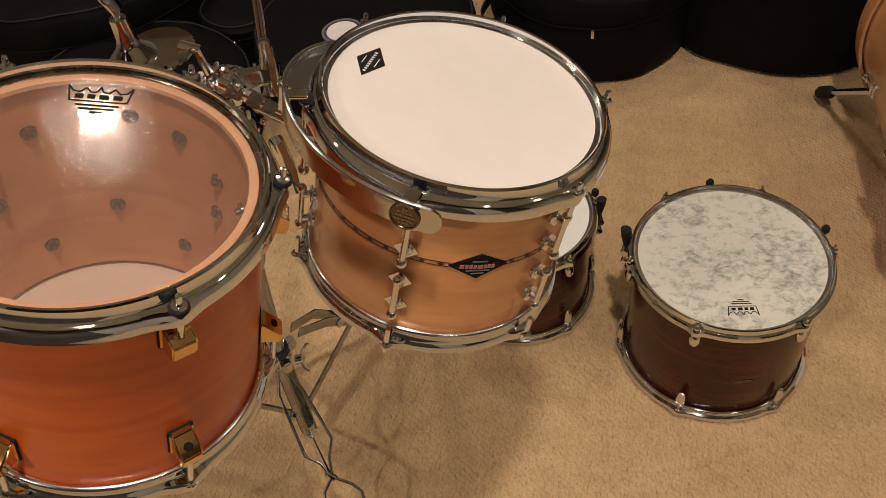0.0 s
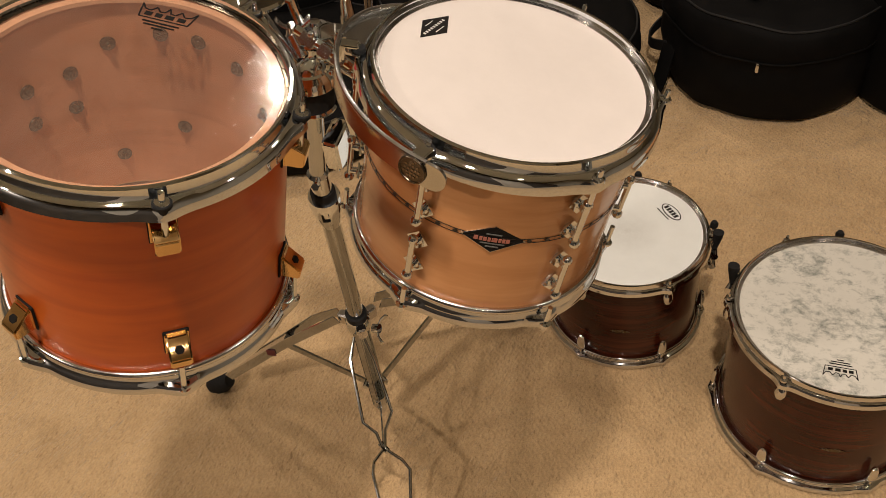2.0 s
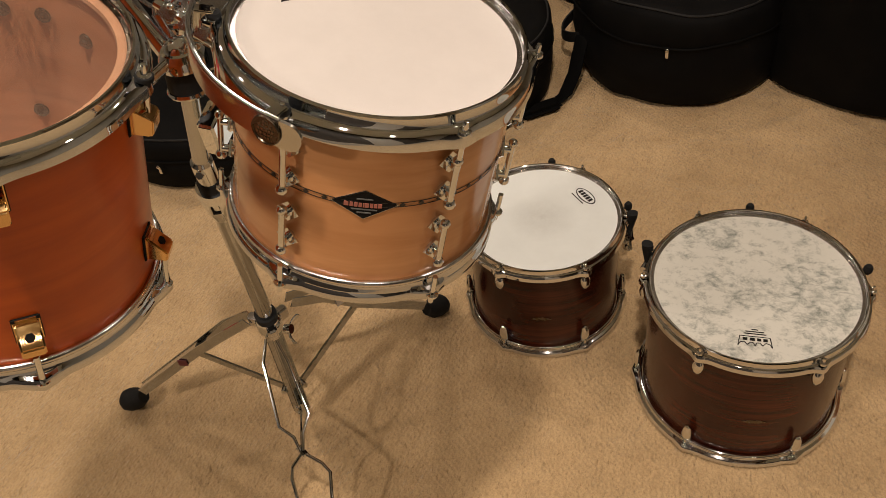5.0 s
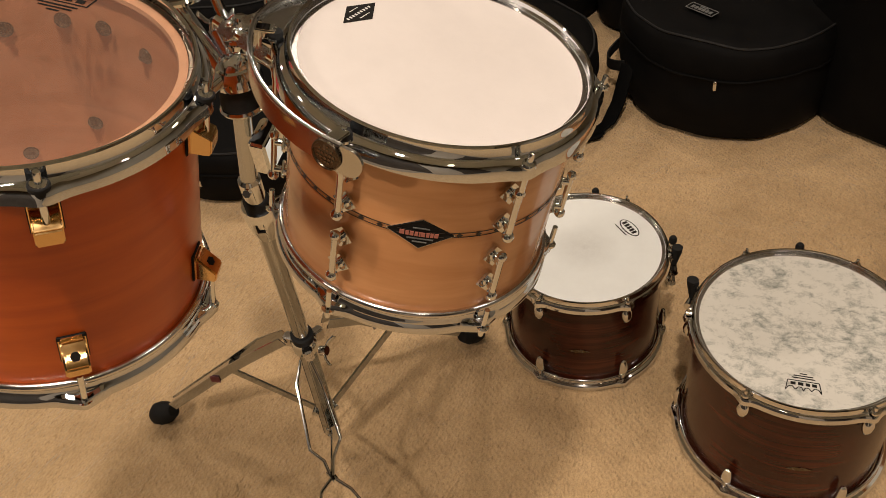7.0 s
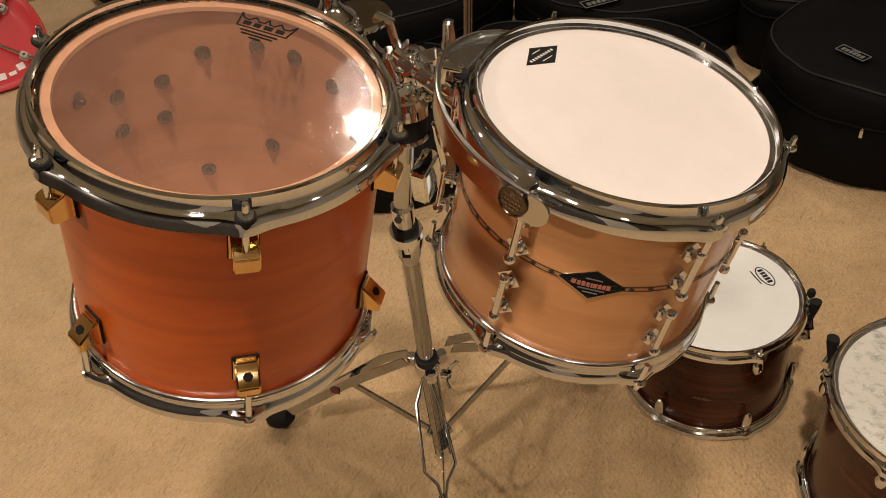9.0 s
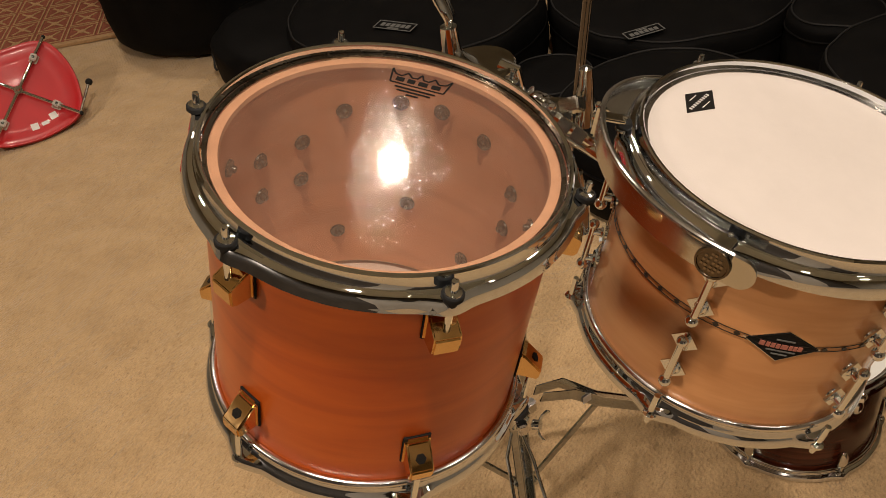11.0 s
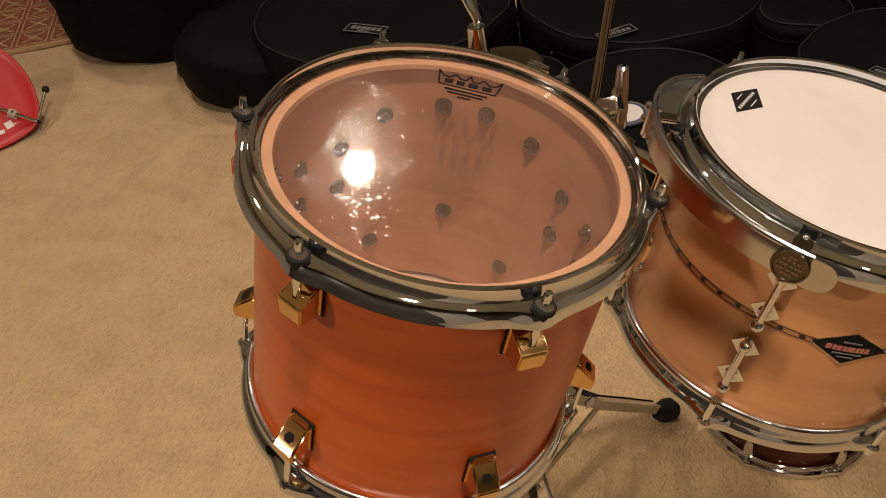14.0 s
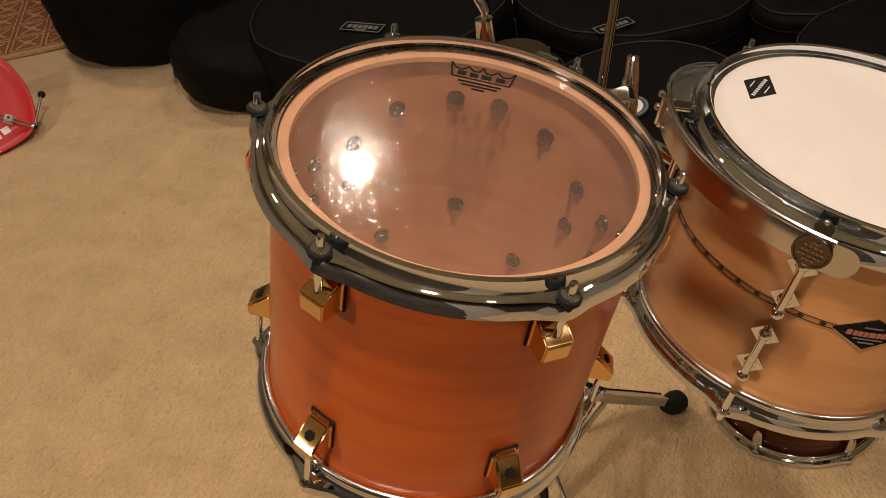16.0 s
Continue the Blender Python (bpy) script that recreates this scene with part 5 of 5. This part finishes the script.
def bass_drum():
    m = Matrix.Translation((BX, BY, 0.286)) @ Matrix.Rotation(radians(-6), 4, "Z") @ Matrix.Rotation(radians(90), 4, "X")
    drum = thing("bass_drum", m, "natural wood bass drum on folding spurs", "drum")
    R, L = 0.275, 0.52
    part("shell", lathe([(R, -L / 2), (R, L / 2), (R - 0.008, L / 2), (R - 0.008, -L / 2)], 96), NAT, drum)
    for s in (-1, 1):
        part("hoop", lathe([(R + 0.004, s * L / 2 - 0.02), (R + 0.011, s * L / 2 - 0.02), (R + 0.011, s * L / 2 + 0.022), (R + 0.004, s * L / 2 + 0.022)], 96), NAT, drum, "wooden hoop")
        part("head", disc(R + 0.003, s * (L / 2 + 0.004), 72, 3), WHITE_HEAD2, drum)
    me = None
    for k in range(8):
        for z in (-0.12, 0.12):
            if me is None:
                bm = box(0.016, 0.014, 0.05, 0.003, Matrix.Translation((0, 0.007, 0)))
                ball(0.008, (0, 0.012, -0.025), bm)
                ob = part("lug", bm, CHROME, drum)
                me = ob.data
                ob.matrix_local = at_azimuth(R, k * 45 + 10, z)
            else:
                share("lug", me, drum, at_azimuth(R, k * 45 + 10, z))
    back = m.inverted()
    side = Vector((-0.9945, 0.1045, 0))
    root = Vector((BX + 0.01, BY + 0.09, 0.24)) + side * 0.270
    toe = Vector((0.908, 1.971, 0.012))
    line = [root, root.lerp(toe, 0.45), root.lerp(toe, 0.82)]
    sp = part("spur", sweep([back @ v for v in line], [0.0085, 0.0080, 0.0065], 12), CHROME, drum)
    part("spur_foot", sweep([back @ root.lerp(toe, f) for f in (0.74, 0.80, 0.97, 1.0)], [0.011, 0.016, 0.015, 0.009], 14), RUBBER, sp)
    bracket = part("spur_bracket", box(0.030, 0.022, 0.040, 0.005), CHROME, drum)
    bracket.matrix_local = back @ (Matrix.Translation(root) @ Matrix.Rotation(radians(-6), 4, "Z"))


bass_drum()


# ---- tipped red seat with chrome cross bars ----
def red_seat():
    along, rise, facing = Vector((0.579, 0.8153, 0)), Vector((-0.5765, 0.4094, 0.7071)), Vector((0.5765, -0.4094, 0.7071))
    m = Matrix((along, rise, facing)).transposed().to_4x4()
    m.translation = (-2.272, 1.928, 0.130)
    seat = thing("tipped_stool", m, "red moulded plastic stool seat tipped on its edge, chrome cross bars", "stool")
    H = 0.15

    def outline(a):
        """Rounded square whose sides swell outward, the side edges most."""
        c, s = math.cos(radians(a)), math.sin(radians(a))
        r = H / (abs(c) ** 4.5 + abs(s) ** 4.5) ** (1 / 4.5)
        return r * (1 + 0.22 * c ** 4 + (0.17 if s < 0 else 0.02) * s ** 4)
    bm = bmesh.new()
    rings = []
    for f, z in ((0.0, -0.001), (0.35, -0.002), (0.62, -0.004), (0.86, -0.004), (0.91, 0.000), (0.955, 0.003), (0.985, 0.003), (1.0, -0.004), (0.985, -0.012), (0.90, -0.018), (0.75, -0.024), (0.4, -0.030), (0.0, -0.031)):
        if f == 0.0:
            rings.append([bm.verts.new((0, 0, z))])
        else:
            rings.append([bm.verts.new(polar(outline(k * 4) * f, k * 4, z)) for k in range(90)])
    for p, q in zip(rings, rings[1:]):
        for k in range(90):
            j = (k + 1) % 90
            if len(p) == 1:
                bm.faces.new((p[0], q[k], q[j]))
            elif len(q) == 1:
                bm.faces.new((p[k], q[0], p[j]))
            else:
                bm.faces.new((p[k], q[k], q[j], p[j]))
    part("seat_shell", bm, RED, seat, "glossy red plastic shell", 60)
    for g in (-45, 45, 135, 225):
        bar = part("cross_bar", sweep([polar(0.0, g, 0.012), polar(0.130, g, 0.012), polar(0.190, g, 0.012), polar(0.204, g, 0.010)], [0.0058, 0.0058, 0.0055, 0.0050], 14), CHROME, seat)
        part("bar_end", ball(0.0070, polar(0.202, g, 0.010)), RUBBER, bar, "dark end plug")
        cl = box(0.024, 0.021, 0.022, 0.003)
        box(0.030, 0.026, 0.006, 0.002, Matrix.Translation((0, 0, -0.012)), bm=cl)
        clip = part("bar_clip", cl, CLIP, seat, "grey plastic clip")
        clip.matrix_local = Matrix.Rotation(radians(g), 4, "Z") @ Matrix.Translation((0.122, 0, 0.012))
        part("clip_screw", turned([(0.0001, 0.0018), (0.0050, 0.0014), (0.0056, 0), (0.0001, 0)], 12), SCREW, clip).location = (0, 0, 0.0105)
    part("hub", box(0.026, 0.026, 0.020, 0.005, Matrix.Translation((0, 0, 0.013)) @ Matrix.Rotation(radians(45), 4, "Z")), CHROME, seat)
    part("hub_bolt", turned([(0.0001, 0.030), (0.005, 0.029), (0.007, 0.023), (0.0001, 0.021)], 14), CHROME, seat)
    for x, y, t in ((0.062, -0.112, 8), (0.030, -0.126, 4), (-0.004, -0.126, -4)):
        tag = part("paper_sticker", box(0.024, 0.022 if t != 4 else 0.012, 0.001), STICKER, seat, smooth=0)
        tag.matrix_local = Matrix.Translation((x, y, -0.003)) @ Matrix.Rotation(radians(t), 4, "Z")
    for start, stop in (((0.140, -0.140, 0.006), (0.210, -0.045, -0.010)), ((-0.140, -0.142, 0.006), (-0.225, -0.045, -0.020))):
        leg = part("leg", sweep([start, stop], 0.0048, 12), CHROME_DULL, seat)
        part("leg_tip", ball(0.0120, stop), RUBBER, leg, "black rubber ball tip")


red_seat()


# ---- patterned rug at the far side ----
def rug():
    ob = thing("rug", Matrix.Translation((-3.11, 2.67, 0.004)) @ Matrix.Rotation(radians(32), 4, "Z"), "red and tan patterned wool rug on carpet", "rug")
    part("woven_field", box(1.9, 0.9, 0.010, 0.003), RUG, ob)
    part("border", box(1.94, 0.035, 0.012, 0.003, Matrix.Translation((0, -0.452, 0))), RUG_TAN, ob)
    part("border", box(0.035, 0.9, 0.012, 0.003, Matrix.Translation((0.952, 0, 0))), RUG_TAN, ob)
    bm = bmesh.new()
    for ix in range(14):
        for iy in range(6):
            cx, cy = 0.88 - ix * 0.13, -0.37 + iy * 0.13
            for s in (-1, 1):
                box(0.118, 0.006, 0.004, 0, Matrix.Translation((cx, cy + s * 0.056, 0.0055)), bm=bm)
                box(0.006, 0.106, 0.004, 0, Matrix.Translation((cx + s * 0.056, cy, 0.0055)), bm=bm)
                for u in (-1, 1):
                    box(0.050, 0.009, 0.004, 0, Matrix.Translation((cx + s * 0.020, cy + u * 0.020, 0.0055)) @ Matrix.Rotation(radians(45 * s * u), 4, "Z"), bm=bm)
            box(0.024, 0.024, 0.004, 0, Matrix.Translation((cx, cy, 0.0058)) @ Matrix.Rotation(radians(45), 4, "Z"), bm=bm)
    part("woven_pattern", bm, RUG_TAN, ob, smooth=0)


rug()
